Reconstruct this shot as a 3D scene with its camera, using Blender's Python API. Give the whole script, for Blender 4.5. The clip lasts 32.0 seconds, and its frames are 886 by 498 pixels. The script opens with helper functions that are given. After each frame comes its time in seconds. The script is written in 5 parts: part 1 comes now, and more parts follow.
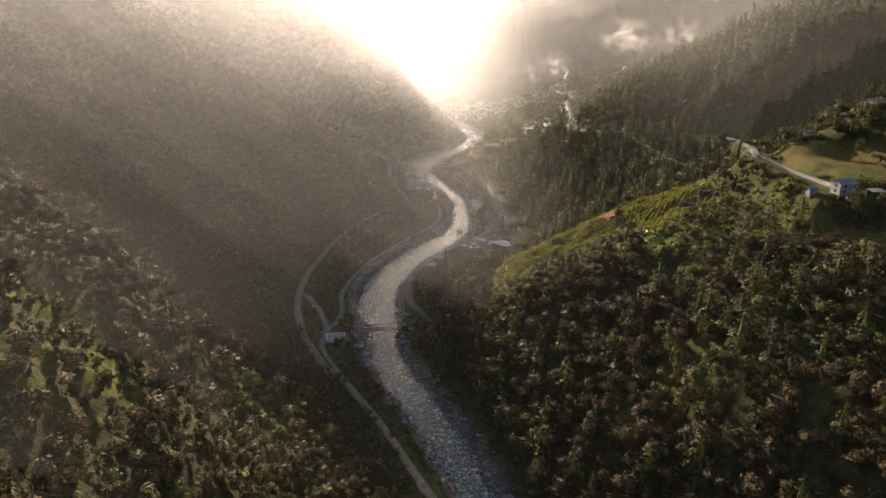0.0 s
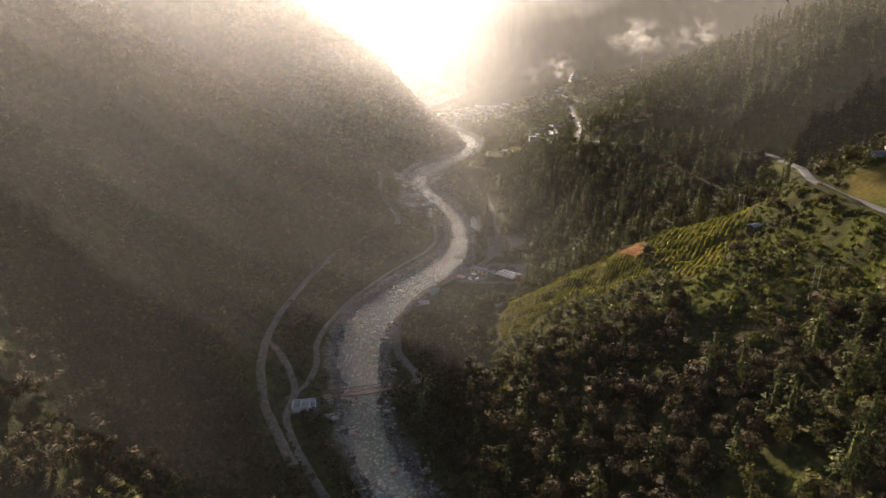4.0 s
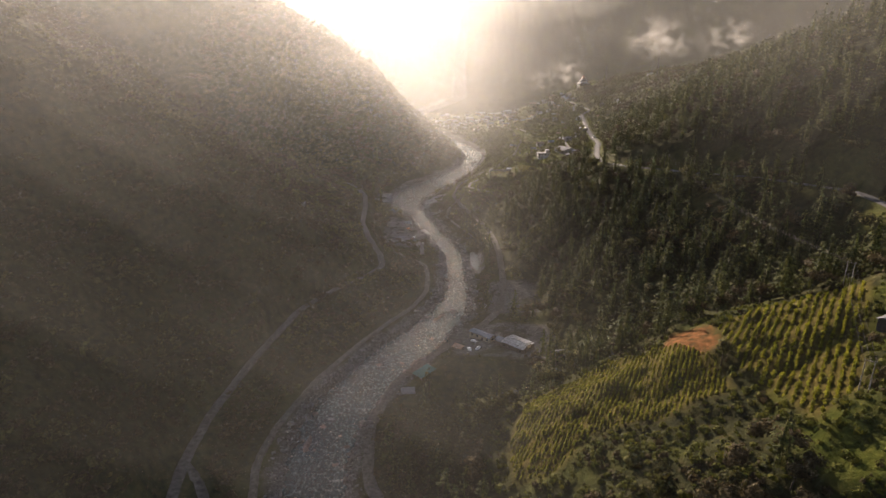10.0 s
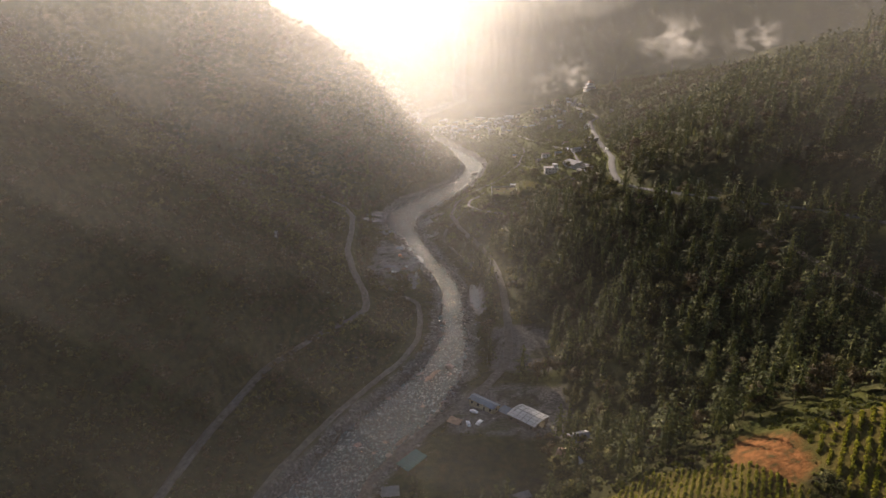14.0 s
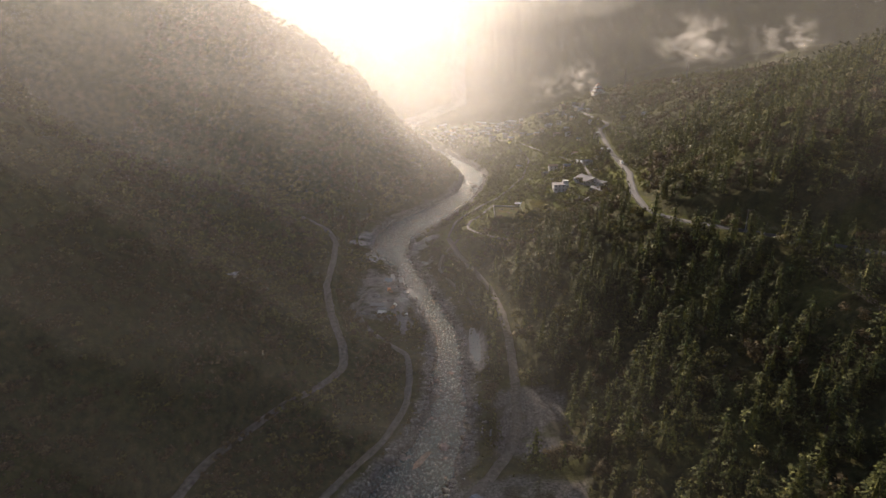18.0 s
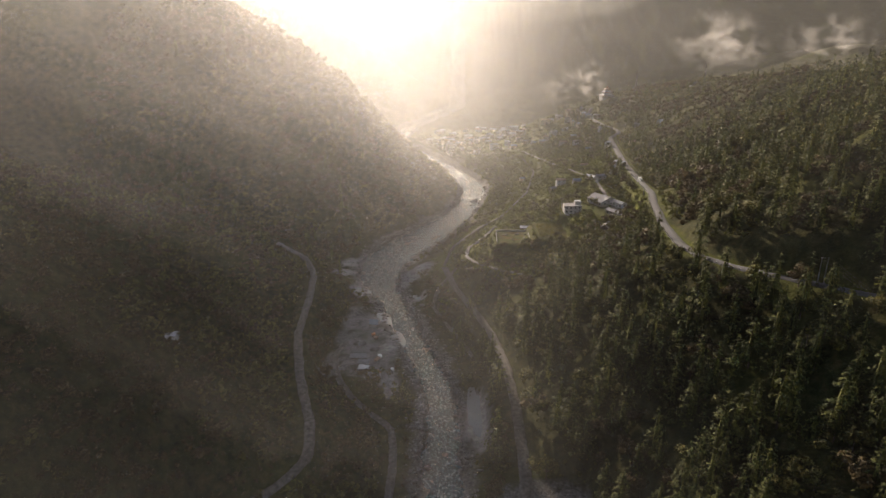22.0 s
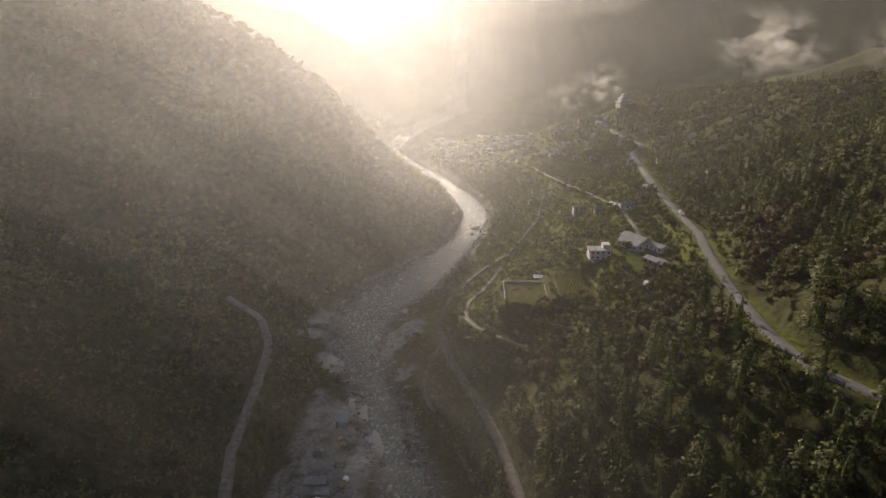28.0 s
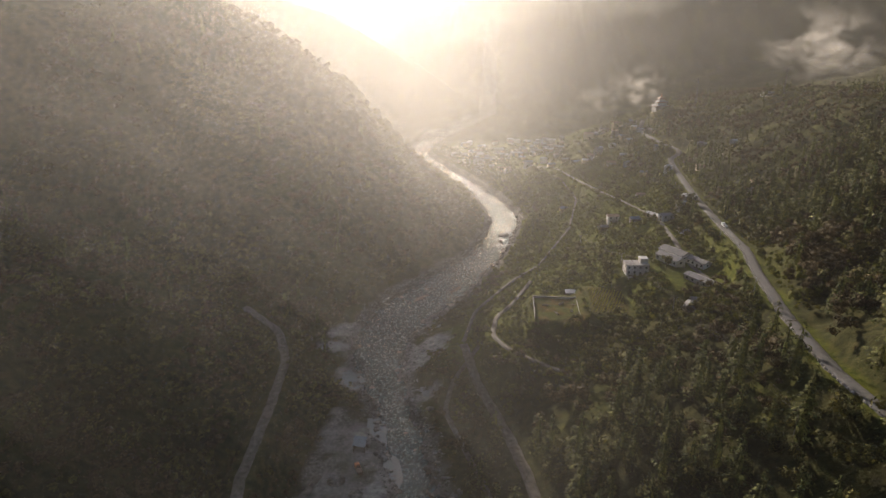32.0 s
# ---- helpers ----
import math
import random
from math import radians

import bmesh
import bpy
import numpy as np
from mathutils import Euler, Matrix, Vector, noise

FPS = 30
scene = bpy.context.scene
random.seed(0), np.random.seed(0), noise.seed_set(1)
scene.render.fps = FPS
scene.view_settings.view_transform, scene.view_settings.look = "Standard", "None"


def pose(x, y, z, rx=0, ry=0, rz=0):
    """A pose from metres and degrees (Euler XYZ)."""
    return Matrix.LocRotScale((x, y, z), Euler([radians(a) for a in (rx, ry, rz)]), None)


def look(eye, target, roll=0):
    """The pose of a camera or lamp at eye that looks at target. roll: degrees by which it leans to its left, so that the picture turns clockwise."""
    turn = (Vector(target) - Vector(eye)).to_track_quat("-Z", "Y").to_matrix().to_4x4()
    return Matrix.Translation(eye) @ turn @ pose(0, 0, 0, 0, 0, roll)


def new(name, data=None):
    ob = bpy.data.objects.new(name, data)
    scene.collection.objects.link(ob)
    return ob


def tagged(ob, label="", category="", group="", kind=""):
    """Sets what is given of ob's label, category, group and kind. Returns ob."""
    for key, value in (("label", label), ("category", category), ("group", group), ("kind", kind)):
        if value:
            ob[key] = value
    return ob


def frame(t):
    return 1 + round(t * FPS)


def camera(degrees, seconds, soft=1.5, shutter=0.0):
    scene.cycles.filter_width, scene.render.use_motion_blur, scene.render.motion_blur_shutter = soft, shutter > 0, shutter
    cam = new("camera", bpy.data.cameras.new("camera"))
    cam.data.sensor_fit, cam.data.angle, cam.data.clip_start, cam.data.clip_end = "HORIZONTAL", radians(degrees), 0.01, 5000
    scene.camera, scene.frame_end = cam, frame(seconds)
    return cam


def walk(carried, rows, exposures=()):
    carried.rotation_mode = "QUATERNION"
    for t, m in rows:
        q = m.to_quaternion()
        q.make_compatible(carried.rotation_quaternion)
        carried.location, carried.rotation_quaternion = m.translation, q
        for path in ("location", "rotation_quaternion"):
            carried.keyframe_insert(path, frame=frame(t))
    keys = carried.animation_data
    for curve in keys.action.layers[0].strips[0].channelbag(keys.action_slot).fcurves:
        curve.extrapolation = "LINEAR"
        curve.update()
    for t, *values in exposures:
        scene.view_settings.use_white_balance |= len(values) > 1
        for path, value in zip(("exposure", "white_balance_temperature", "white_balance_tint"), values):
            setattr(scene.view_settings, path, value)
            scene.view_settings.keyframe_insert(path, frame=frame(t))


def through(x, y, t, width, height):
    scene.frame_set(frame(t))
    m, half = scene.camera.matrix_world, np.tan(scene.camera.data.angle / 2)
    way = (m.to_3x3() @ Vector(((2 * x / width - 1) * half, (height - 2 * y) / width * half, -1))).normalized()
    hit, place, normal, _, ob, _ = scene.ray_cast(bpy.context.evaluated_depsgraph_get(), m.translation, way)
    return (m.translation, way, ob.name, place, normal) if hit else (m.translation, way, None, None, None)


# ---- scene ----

# ---------------------------------------------------------------- camera
cam = camera(70.0, 32.0)
# seconds, x, y, z, heading to the left of +y, pitch
FLIGHT = [
    (0.0, 2.6, 0.0, 177.8, 2.92, -18.93), (3.5, 2.4, 63.1, 177.8, 2.89, -18.92), (5.5, 2.2, 99.2, 177.6, 2.89, -18.95),
    (9.0, 2.0, 162.2, 177.6, 2.91, -18.88), (12.0, 1.7, 215.8, 178.5, 2.91, -18.82), (14.5, 1.4, 261.2, 178.9, 2.90, -18.83),
    (16.5, 1.2, 297.9, 178.9, 2.90, -18.84), (19.0, 1.0, 343.6, 178.9, 2.90, -18.82), (22.0, 0.9, 397.3, 179.1, 2.88, -18.85),
    (25.5, 0.6, 459.0, 179.6, 2.90, -18.85), (27.0, 0.4, 485.5, 179.5, 2.90, -18.90), (28.0, 0.1, 502.9, 179.5, 2.98, -18.93),
    (28.5, 0.1, 510.1, 179.6, 3.47, -18.95), (29.0, 0.1, 515.7, 179.8, 3.85, -18.94), (29.5, 0.0, 519.5, 179.8, 4.08, -18.91),
    (30.0, 0.0, 521.6, 179.6, 4.28, -18.90), (30.5, -0.1, 522.4, 179.4, 4.52, -18.91), (31.0, -0.1, 522.6, 179.2, 4.98, -18.88),
    (31.5, -0.2, 522.7, 179.2, 5.38, -18.85), (32.0, -0.3, 522.9, 179.1, 5.66, -18.83),
]
walk(cam, [(t, pose(x, y, z, 90 + tilt, 0, turn)) for t, x, y, z, turn, tilt in FLIGHT], exposures=((0.0, 2.45, 6500.0, 22.0), (3.0, 2.35, 6500.0, 22.0), (6.0, 2.05, 6450.0, 22.0), (21.0, 1.85, 6350.0, 20.0), (32.0, 1.58, 6250.0, 18.0)))

# ---------------------------------------------------------------- light
SUN_TURN, SUN_UP = 18.0, 12.7  # degrees left of +y, degrees above the horizon
world = bpy.data.worlds.new("sky")
scene.world = world
world.use_nodes = True
wn = world.node_tree.nodes
scene.cycles.transparent_max_bounces = 60
sky = wn.new("ShaderNodeTexSky")
sky.sky_type, sky.sun_disc = "NISHITA", False
sky.sun_elevation, sky.sun_rotation = radians(SUN_UP), radians(-SUN_TURN)
sky.air_density, sky.dust_density, sky.ozone_density = 1.0, 4.0, 1.0
world.node_tree.links.new(sky.outputs[0], wn["Background"].inputs[0])
wn["Background"].inputs[1].default_value = 0.056
sun = new("sun", bpy.data.lights.new("sun", "SUN"))
sun.data.energy, sun.data.angle, sun.data.color = 5.0, radians(0.6), (1.0, 0.85, 0.64)
sun_way = Vector((-math.sin(radians(SUN_TURN)) * math.cos(radians(SUN_UP)), math.cos(radians(SUN_TURN)) * math.cos(radians(SUN_UP)), math.sin(radians(SUN_UP))))
sun.matrix_world = look(sun_way * 100, (0, 0, 0))
rng = np.random.default_rng(7)


# ---------------------------------------------------------------- materials
class Mat:
    """A short way to wire node materials."""

    def __init__(self, name):
        self.m = bpy.data.materials.new(name)
        self.m.use_nodes = True
        self.t = self.m.node_tree
        self.b = self.t.nodes["Principled BSDF"]

    def node(self, kind, **values):
        n = self.t.nodes.new(kind)
        for key, value in values.items():
            n.inputs[key.replace("_", " ")].default_value = value
        return n

    def join(self, a, b):
        self.t.links.new(a, b)

    def noise(self, scale, detail=4.0, rough=0.6, coords=None):
        n = self.node("ShaderNodeTexNoise", Scale=scale, Detail=detail, Roughness=rough)
        if coords is None:
            coords = self.t.nodes.new("ShaderNodeNewGeometry").outputs["Position"]
        self.join(coords, n.inputs["Vector"])
        return n.outputs["Fac"]

    def ramp(self, fac, stops):
        n = self.t.nodes.new("ShaderNodeValToRGB")
        while len(n.color_ramp.elements) < len(stops):
            n.color_ramp.elements.new(0.5)
        for e, (at, c) in zip(n.color_ramp.elements, stops):
            e.position, e.color = at, (*c, 1)
        self.join(fac, n.inputs["Fac"])
        return n.outputs["Color"]

    def mix(self, fac, a, b, kind="MIX"):
        n = self.t.nodes.new("ShaderNodeMix")
        n.data_type, n.blend_type = "RGBA", kind
        for socket, value in ((n.inputs[0], fac), (n.inputs[6], a), (n.inputs[7], b)):
            if isinstance(value, bpy.types.NodeSocket):
                self.join(value, socket)
            else:
                socket.default_value = value if isinstance(value, float) else (*value, 1)
        return n.outputs[2]

    def bump(self, height, strength, distance):
        n = self.node("ShaderNodeBump", Strength=strength, Distance=distance)
        self.join(height, n.inputs["Height"])
        self.join(n.outputs[0], self.b.inputs["Normal"])

    def done(self, color, rough=0.9, metal=0.0, spec=0.3):
        if isinstance(color, bpy.types.NodeSocket):
            self.join(color, self.b.inputs["Base Color"])
        else:
            self.b.inputs["Base Color"].default_value = (*color, 1)
        self.b.inputs["Roughness"].default_value, self.b.inputs["Metallic"].default_value = rough, metal
        self.b.inputs["Specular IOR Level"].default_value = spec
        return self.m


def plain(name, color, rough=0.8, metal=0.0, vary=0.25, scale=1.2, spec=0.3):
    m = Mat(name)
    dark = tuple(c * (1 - vary) for c in color)
    light = tuple(min(1, c * (1 + vary)) for c in color)
    c = m.mix(m.noise(scale * 9), m.ramp(m.noise(scale), [(0.3, dark), (0.7, light)]), dark, "MIX")
    return m.done(m.mix(0.5, c, m.ramp(m.noise(scale), [(0.3, dark), (0.7, light)])), rough, metal, spec)


def foliage_mat(name, dark, mid, light, through=0.25, gaps=0.46):
    m = Mat(name)
    geo = m.t.nodes.new("ShaderNodeNewGeometry")
    c = m.ramp(geo.outputs["Random Per Island"], [(0.0, dark), (0.5, mid), (1.0, light)])
    c = m.mix(m.noise(0.06, 2.0), c, m.mix(1.0, c, (0.55, 0.6, 0.5), "MULTIPLY"))
    m.done(c, 0.85, 0.0, 0.1)
    thin = m.node("ShaderNodeBsdfTranslucent")
    m.join(c, thin.inputs[0])
    mix = m.t.nodes.new("ShaderNodeMixShader")
    mix.inputs[0].default_value = through
    m.join(m.b.outputs[0], mix.inputs[1])
    m.join(thin.outputs[0], mix.inputs[2])
    last = mix.outputs[0]
    if gaps > 0:
        # single leaves and sprays within each clump, with gaps between them
        spray = m.ramp(m.noise(2.3, 2.0, 0.65), [(gaps, (0, 0, 0)), (gaps + 0.02, (1, 1, 1))])
        open_ = m.t.nodes.new("ShaderNodeMixShader")
        m.join(spray, open_.inputs[0])
        m.join(m.node("ShaderNodeBsdfTransparent").outputs[0], open_.inputs[1])
        m.join(last, open_.inputs[2])
        last = open_.outputs[0]
    m.join(last, m.t.nodes["Material Output"].inputs[0])
    return m.m


# ---------------------------------------------------------------- the valley's shape
# the river's middle line and half width, by y
RIVER = [(-400, 300, 11), (0, 105, 11), (130, 42, 10), (210, 5, 9), (240, -6, 10), (281, -26, 10), (318, -46, 10), (352, -54, 11), (400, -64, 14),
         (445, -64, 17), (500, -42, 17), (550, -19, 15), (585, -10, 11), (640, -12, 8.8), (682, -14, 8.6), (745, -35, 9.5), (800, -54, 9),
         (830, -68, 13), (870, -74, 18), (910, -62, 22), (950, -46, 22), (1030, -14, 14), (1096, -2, 13), (1150, 1, 15), (1215, -14, 13),
         (1300, -48, 13), (1400, -95, 14), (1500, -137, 15), (1650, -130, 16), (2000, -45, 16), (2600, -60, 18), (5000, -60, 20)]
RY, RX, RW = (np.array(c, float) for c in zip(*RIVER))
_y = np.arange(-400, 5000, 4.0)
_k = np.exp(-np.linspace(-2, 2, 15) ** 2)
_k /= _k.sum()
_x = np.convolve(np.pad(np.interp(_y, RY, RX), 7, "edge"), _k, "valid")
_w = np.convolve(np.pad(np.interp(_y, RY, RW), 7, "edge"), _k, "valid")
_c = 1 / np.sqrt(1 + np.gradient(_x, _y) ** 2)


def wobble(x, y, size, seed=0.0):
    """A cheap smooth unevenness between about -1 and 1."""
    u, v = x / size + seed, y / size - seed
    return (np.sin(u * 1.7 + 1.3 * np.sin(v * 1.1 + seed)) * np.cos(v * 1.9 + 1.1 * np.sin(u * 0.7)) * 0.6
            + np.sin(u * 3.9 - v * 2.3 + seed) * np.cos(v * 3.1 + u * 1.3) * 0.28 + np.sin(u * 8.1 + v * 5.7) * np.cos(v * 7.3 - u * 6.1 + seed) * 0.14)


def river_at(y):
    return np.interp(y, _y, _x), np.interp(y, _y, _w), np.interp(y, _y, _c)


# profiles across the slopes: y, then (metres from the water's edge, height)
RIGHT = [
    (-300, ((0, 2), (40, 30), (110, 100), (300, 210), (900, 450))),
    (150, ((0, 2), (20, 13), (83, 74), (150, 103), (300, 165), (900, 400))),
    (250, ((0, 2), (25, 13), (80, 55), (147, 93), (200, 106), (300, 135), (900, 400))),
    (390, ((0, 2), (20, 4), (62, 25), (85, 40), (139, 66), (184, 86), (222, 100), (300, 128), (900, 400))),
    (476, ((0, 2), (40, 5), (82, 14), (110, 29), (150, 47), (220, 72), (300, 118), (900, 400))),
    (560, ((0, 1), (25, 4), (46, 5), (80, 30), (130, 65), (260, 165), (400, 230), (900, 380))),
    (700, ((0, 2), (25, 9), (60, 40), (109, 78), (180, 126), (270, 178), (400, 215), (900, 360))),
    (780, ((0, 2), (35, 10), (64, 25), (100, 46), (150, 70), (220, 112), (310, 160), (900, 330))),
    (870, ((0, 2), (33, 10), (53, 22), (93, 34), (129, 46), (189, 63), (240, 93), (324, 148), (900, 320))),
    (1050, ((0, 2), (30, 11), (57, 19), (105, 43), (150, 59), (210, 93), (290, 135), (900, 280))),
    (1230, ((0, 3), (40, 18), (81, 36), (130, 50), (190, 73), (290, 120), (400, 132), (900, 220))),
    (1345, ((0, 4), (60, 14), (105, 30), (140, 43), (190, 68), (225, 79), (290, 98), (400, 128), (900, 220))),
    (1430, ((0, 4), (100, 10), (180, 25), (230, 50), (290, 84), (350, 97), (450, 108), (900, 200))),
    (1620, ((0, 4), (200, 12), (300, 26), (420, 50), (900, 150))),
    (2300, ((0, 6), (300, 20), (900, 120))),
]
LEFT = [
    (-300, ((0, 3), (30, 20), (100, 90), (200, 180), (900, 500))),
    (120, ((0, 3), (30, 20), (100, 88), (200, 180), (400, 320), (900, 500))),
    (330, ((0, 2), (23, 6), (36, 11), (70, 40), (150, 115), (300, 240), (900, 500))),
    (480, ((0, 2), (15, 4), (40, 13), (70, 36), (120, 80), (300, 230), (900, 490))),
    (520, ((0, 2), (15, 4), (40, 13), (70, 38), (120, 92), (175, 164), (300, 262), (900, 490))),
    (605, ((0, 2), (14, 4), (40, 16), (60, 24), (104, 60), (200, 140), (350, 240), (900, 480))),
    (710, ((0, 2), (50, 3), (62, 10), (78, 20), (110, 44), (170, 92), (300, 180), (900, 450))),
    (800, ((0, 2), (25, 4), (46, 21), (60, 28), (135, 54), (170, 62), (300, 130), (900, 420))),
    (890, ((0, 2), (20, 8), (60, 24), (150, 46), (250, 76), (400, 160), (900, 430))),
    (1000, ((0, 2), (20, 15), (60, 50), (120, 105), (220, 170), (400, 250), (900, 450))),
    (1085, ((0, 2), (10, 10), (88, 90), (155, 158), (250, 214), (400, 292), (900, 480))),
    (1200, ((0, 2), (40, 20), (120, 80), (250, 160), (500, 300), (900, 470))),
    (1600, ((0, 4), (120, 25), (300, 80), (500, 160), (900, 380))),
    (1980, ((0, 4), (135, 104), (265, 184), (480, 270), (900, 500))),
    (2400, ((0, 6), (300, 60), (900, 300))),
]
# middle lines of the roads, with heights, and half widths
ROADS = {
    "upper": (1.75, [(-70, 285, 10), (-85, 310, 10), (-95, 326, 11), (-108, 360, 12), (-115, 391, 12), (-117, 424, 13), (-113, 475, 15), (-105, 533, 16), (-86, 573, 17),
                    (-70, 592, 18), (-64, 608, 18), (-68, 628, 19), (-83, 667, 20), (-96, 711, 20), (-102, 762, 21), (-109, 803, 21), (-122, 830, 23), (-150, 850, 28)]),
    "fork": (1.5, [(-115, 391, 12), (-107, 384, 11), (-98, 372, 9), (-90, 357, 7), (-86, 347, 6), (-85, 324, 6), (-75, 303, 7), (-55, 272, 8), (-38, 245, 9), (-22, 215, 10), (0, 175, 12)]),
    "low": (1.35, [(-86, 347, 6), (-82, 358, 5), (-83, 379, 5), (-89, 401, 5), (-88, 427, 5), (-80, 468, 5), (-64, 512, 5), (-49, 545, 5), (-38, 568, 4), (-31, 596, 4), (-32, 625, 4),
                  (-36, 650, 4), (-48, 661, 4), (-62, 678, 4), (-72, 697, 4), (-78, 717, 4), (-74, 740, 3)]),
    "right": (1.9, [(-36, 353, 5), (-27, 358, 5), (-25, 367, 5), (-32, 378, 5), (-40, 394, 4), (-45, 431, 4), (-39, 468, 4), (-25, 495, 4), (-8, 519, 4), (8, 542, 4),
                    (18, 560, 5), (23, 580, 6), (24, 622, 7), (23, 665, 8), (20, 700, 9), (14, 735, 9), (6, 763, 9), (-11, 808, 10), (-21, 850, 11)]),
    "shelf": (0.9, [(-21, 850, 11), (-16, 890, 13), (8, 935, 17), (26, 960, 19)]),
    "lane": (0.7, [(26, 960, 19),
                    (57, 1057, 19), (72, 1150, 22), (61, 1228, 26), (40, 1300, 20)]),
    "gate": (1.05, [(34, 785, 30), (20, 800, 27), (4, 816, 26), (-4, 834, 24), (-3, 861, 22), (8, 890, 20), (20, 930, 19)]),
    "asphalt": (2.2, [(176, 300, 108), (182, 350, 104), (184, 390, 102), (186, 420, 102), (200, 460, 100), (205, 520, 98), (180, 580, 92), (150, 625, 86), (116, 664, 82), (107, 685, 80), (107, 711, 77), (114, 766, 72),
                      (126, 830, 67), (135, 871, 65), (140, 932, 62), (147, 1010, 59), (155, 1085, 58), (162, 1142, 57), (164, 1172, 60), (176, 1186, 63), (180, 1203, 64), (168, 1240, 66), (159, 1312, 68), (170, 1345, 76)]),
    "village": (1.2, [(30, 1340, 18), (61, 1268, 28), (75, 1190, 33), (89, 1120, 38), (102, 1060, 43), (110, 1018, 46), (113, 974, 50), (110, 923, 53), (108, 885, 52), (112, 860, 52), (116, 838, 54)]),
    "spur": (1.0, [(-12, 850, 9), (-24, 815, 6), (-26, 790, 4), (-14, 760, 4), (-4, 735, 5), (2, 715, 6)]),
}


def dense(points, step=3.0):
    """A smooth line through the points, resampled."""
    p = np.array(points, float)
    s = np.r_[0, np.cumsum(np.linalg.norm(np.diff(p[:, :2], axis=0), axis=1))]
    t = np.arange(0, s[-1], step)
    q = np.stack([np.interp(t, s, c) for c in p.T], 1)
    for _ in range(3):
        q[1:-1] = (q[:-2] + 2 * q[1:-1] + q[2:]) / 4
    return q


ROAD_LINES = {name: (half, dense(points)) for name, (half, points) in ROADS.items()}
ROAD_ALL = np.concatenate([np.c_[line, np.full(len(line), half)] for half, line in ROAD_LINES.values()])


def side_height(profiles, d, y):
    zs = np.stack([np.interp(d, *zip(*shape)) for _, shape in profiles])
    at = np.clip(np.interp(y, [p[0] for p in profiles], np.arange(len(profiles))), 0, len(profiles) - 1.001)
    i = at.astype(int)
    u = at - i
    u = u * u * (3 - 2 * u) * 0.6 + u * 0.4
    n = np.arange(len(y))
    return zs[i, n] * (1 - u) + zs[i + 1, n] * u


def near_road(x, y):
    """Distance to the nearest road's middle, its height there and its half width."""
    best, z, half = np.full(len(x), 1e9), np.zeros(len(x)), np.ones(len(x))
    order = np.argsort(y)
    ys = y[order]
    for px, py, pz, ph in ROAD_ALL:
        a, b = np.searchsorted(ys, (py - 26, py + 26))
        some = order[a:b]
        d = np.hypot(x[some] - px, y[some] - py)
        hit = d < best[some]
        some, d = some[hit], d[hit]
        best[some], z[some], half[some] = d, pz, ph
    return best, z, half


def smooth(a, b, v):
    u = np.clip((v - a) / (b - a), 0, 1)
    return u * u * (3 - 2 * u)


# still pools beside the river: x, y, half sizes, turn
POOLS = [(15, 582, 17, 4.5, 78), (3, 672, 22, 4.0, 95), (-80, 820, 10, 4.6, 118), (-58, 777, 10, 3.6, 118), (-45, 748, 9, 3.2, 115), (-37, 892, 15, 2.4, 55), (-35, 640, 7, 3, 90), (-33, 606, 6, 2.5, 80), (-38, 811, 6, 3, 115), (-2, 724, 6, 2.6, 100)]
# gravel bars in the stream: x, y, half sizes, turn
BARS = [(-43, 907, 27, 5.0, 55), (-33, 955, 14, 3.0, 62), (-58, 935, 16, 3, 55), (-14, 990, 16, 3, 64), (-88, 858, 10, 5, 30), (-20, 560, 12, 2.5, 60), (-72, 420, 14, 2.5, 95), (-17, 612, 10, 2.2, 85), (-30, 500, 10, 2, 60), (-27, 735, 9, 2, 110)]
# level places: x, y, half sizes, height, soft edge
TERRACES = [(20, 521, 28, 22, 4.5, 14), (30, 585, 16, 26, 5.5, 10), (-62, 742, 18, 45, 3.0, 8), (31, 846, 13, 18, 36.5, 7), (58, 847, 11, 19, 41.5, 7), (77, 876, 9, 8, 47.5, 6), (104, 866, 14, 28, 53.0, 12),
            (-80, 336, 8, 7, 6.0, 5), (176, 299, 14, 10, 107.0, 12), (190, 350, 26, 30, 108.0, 14), (-20, 465, 12, 18, 4.5, 12), (0, 470, 30, 26, 6.0, 20)]


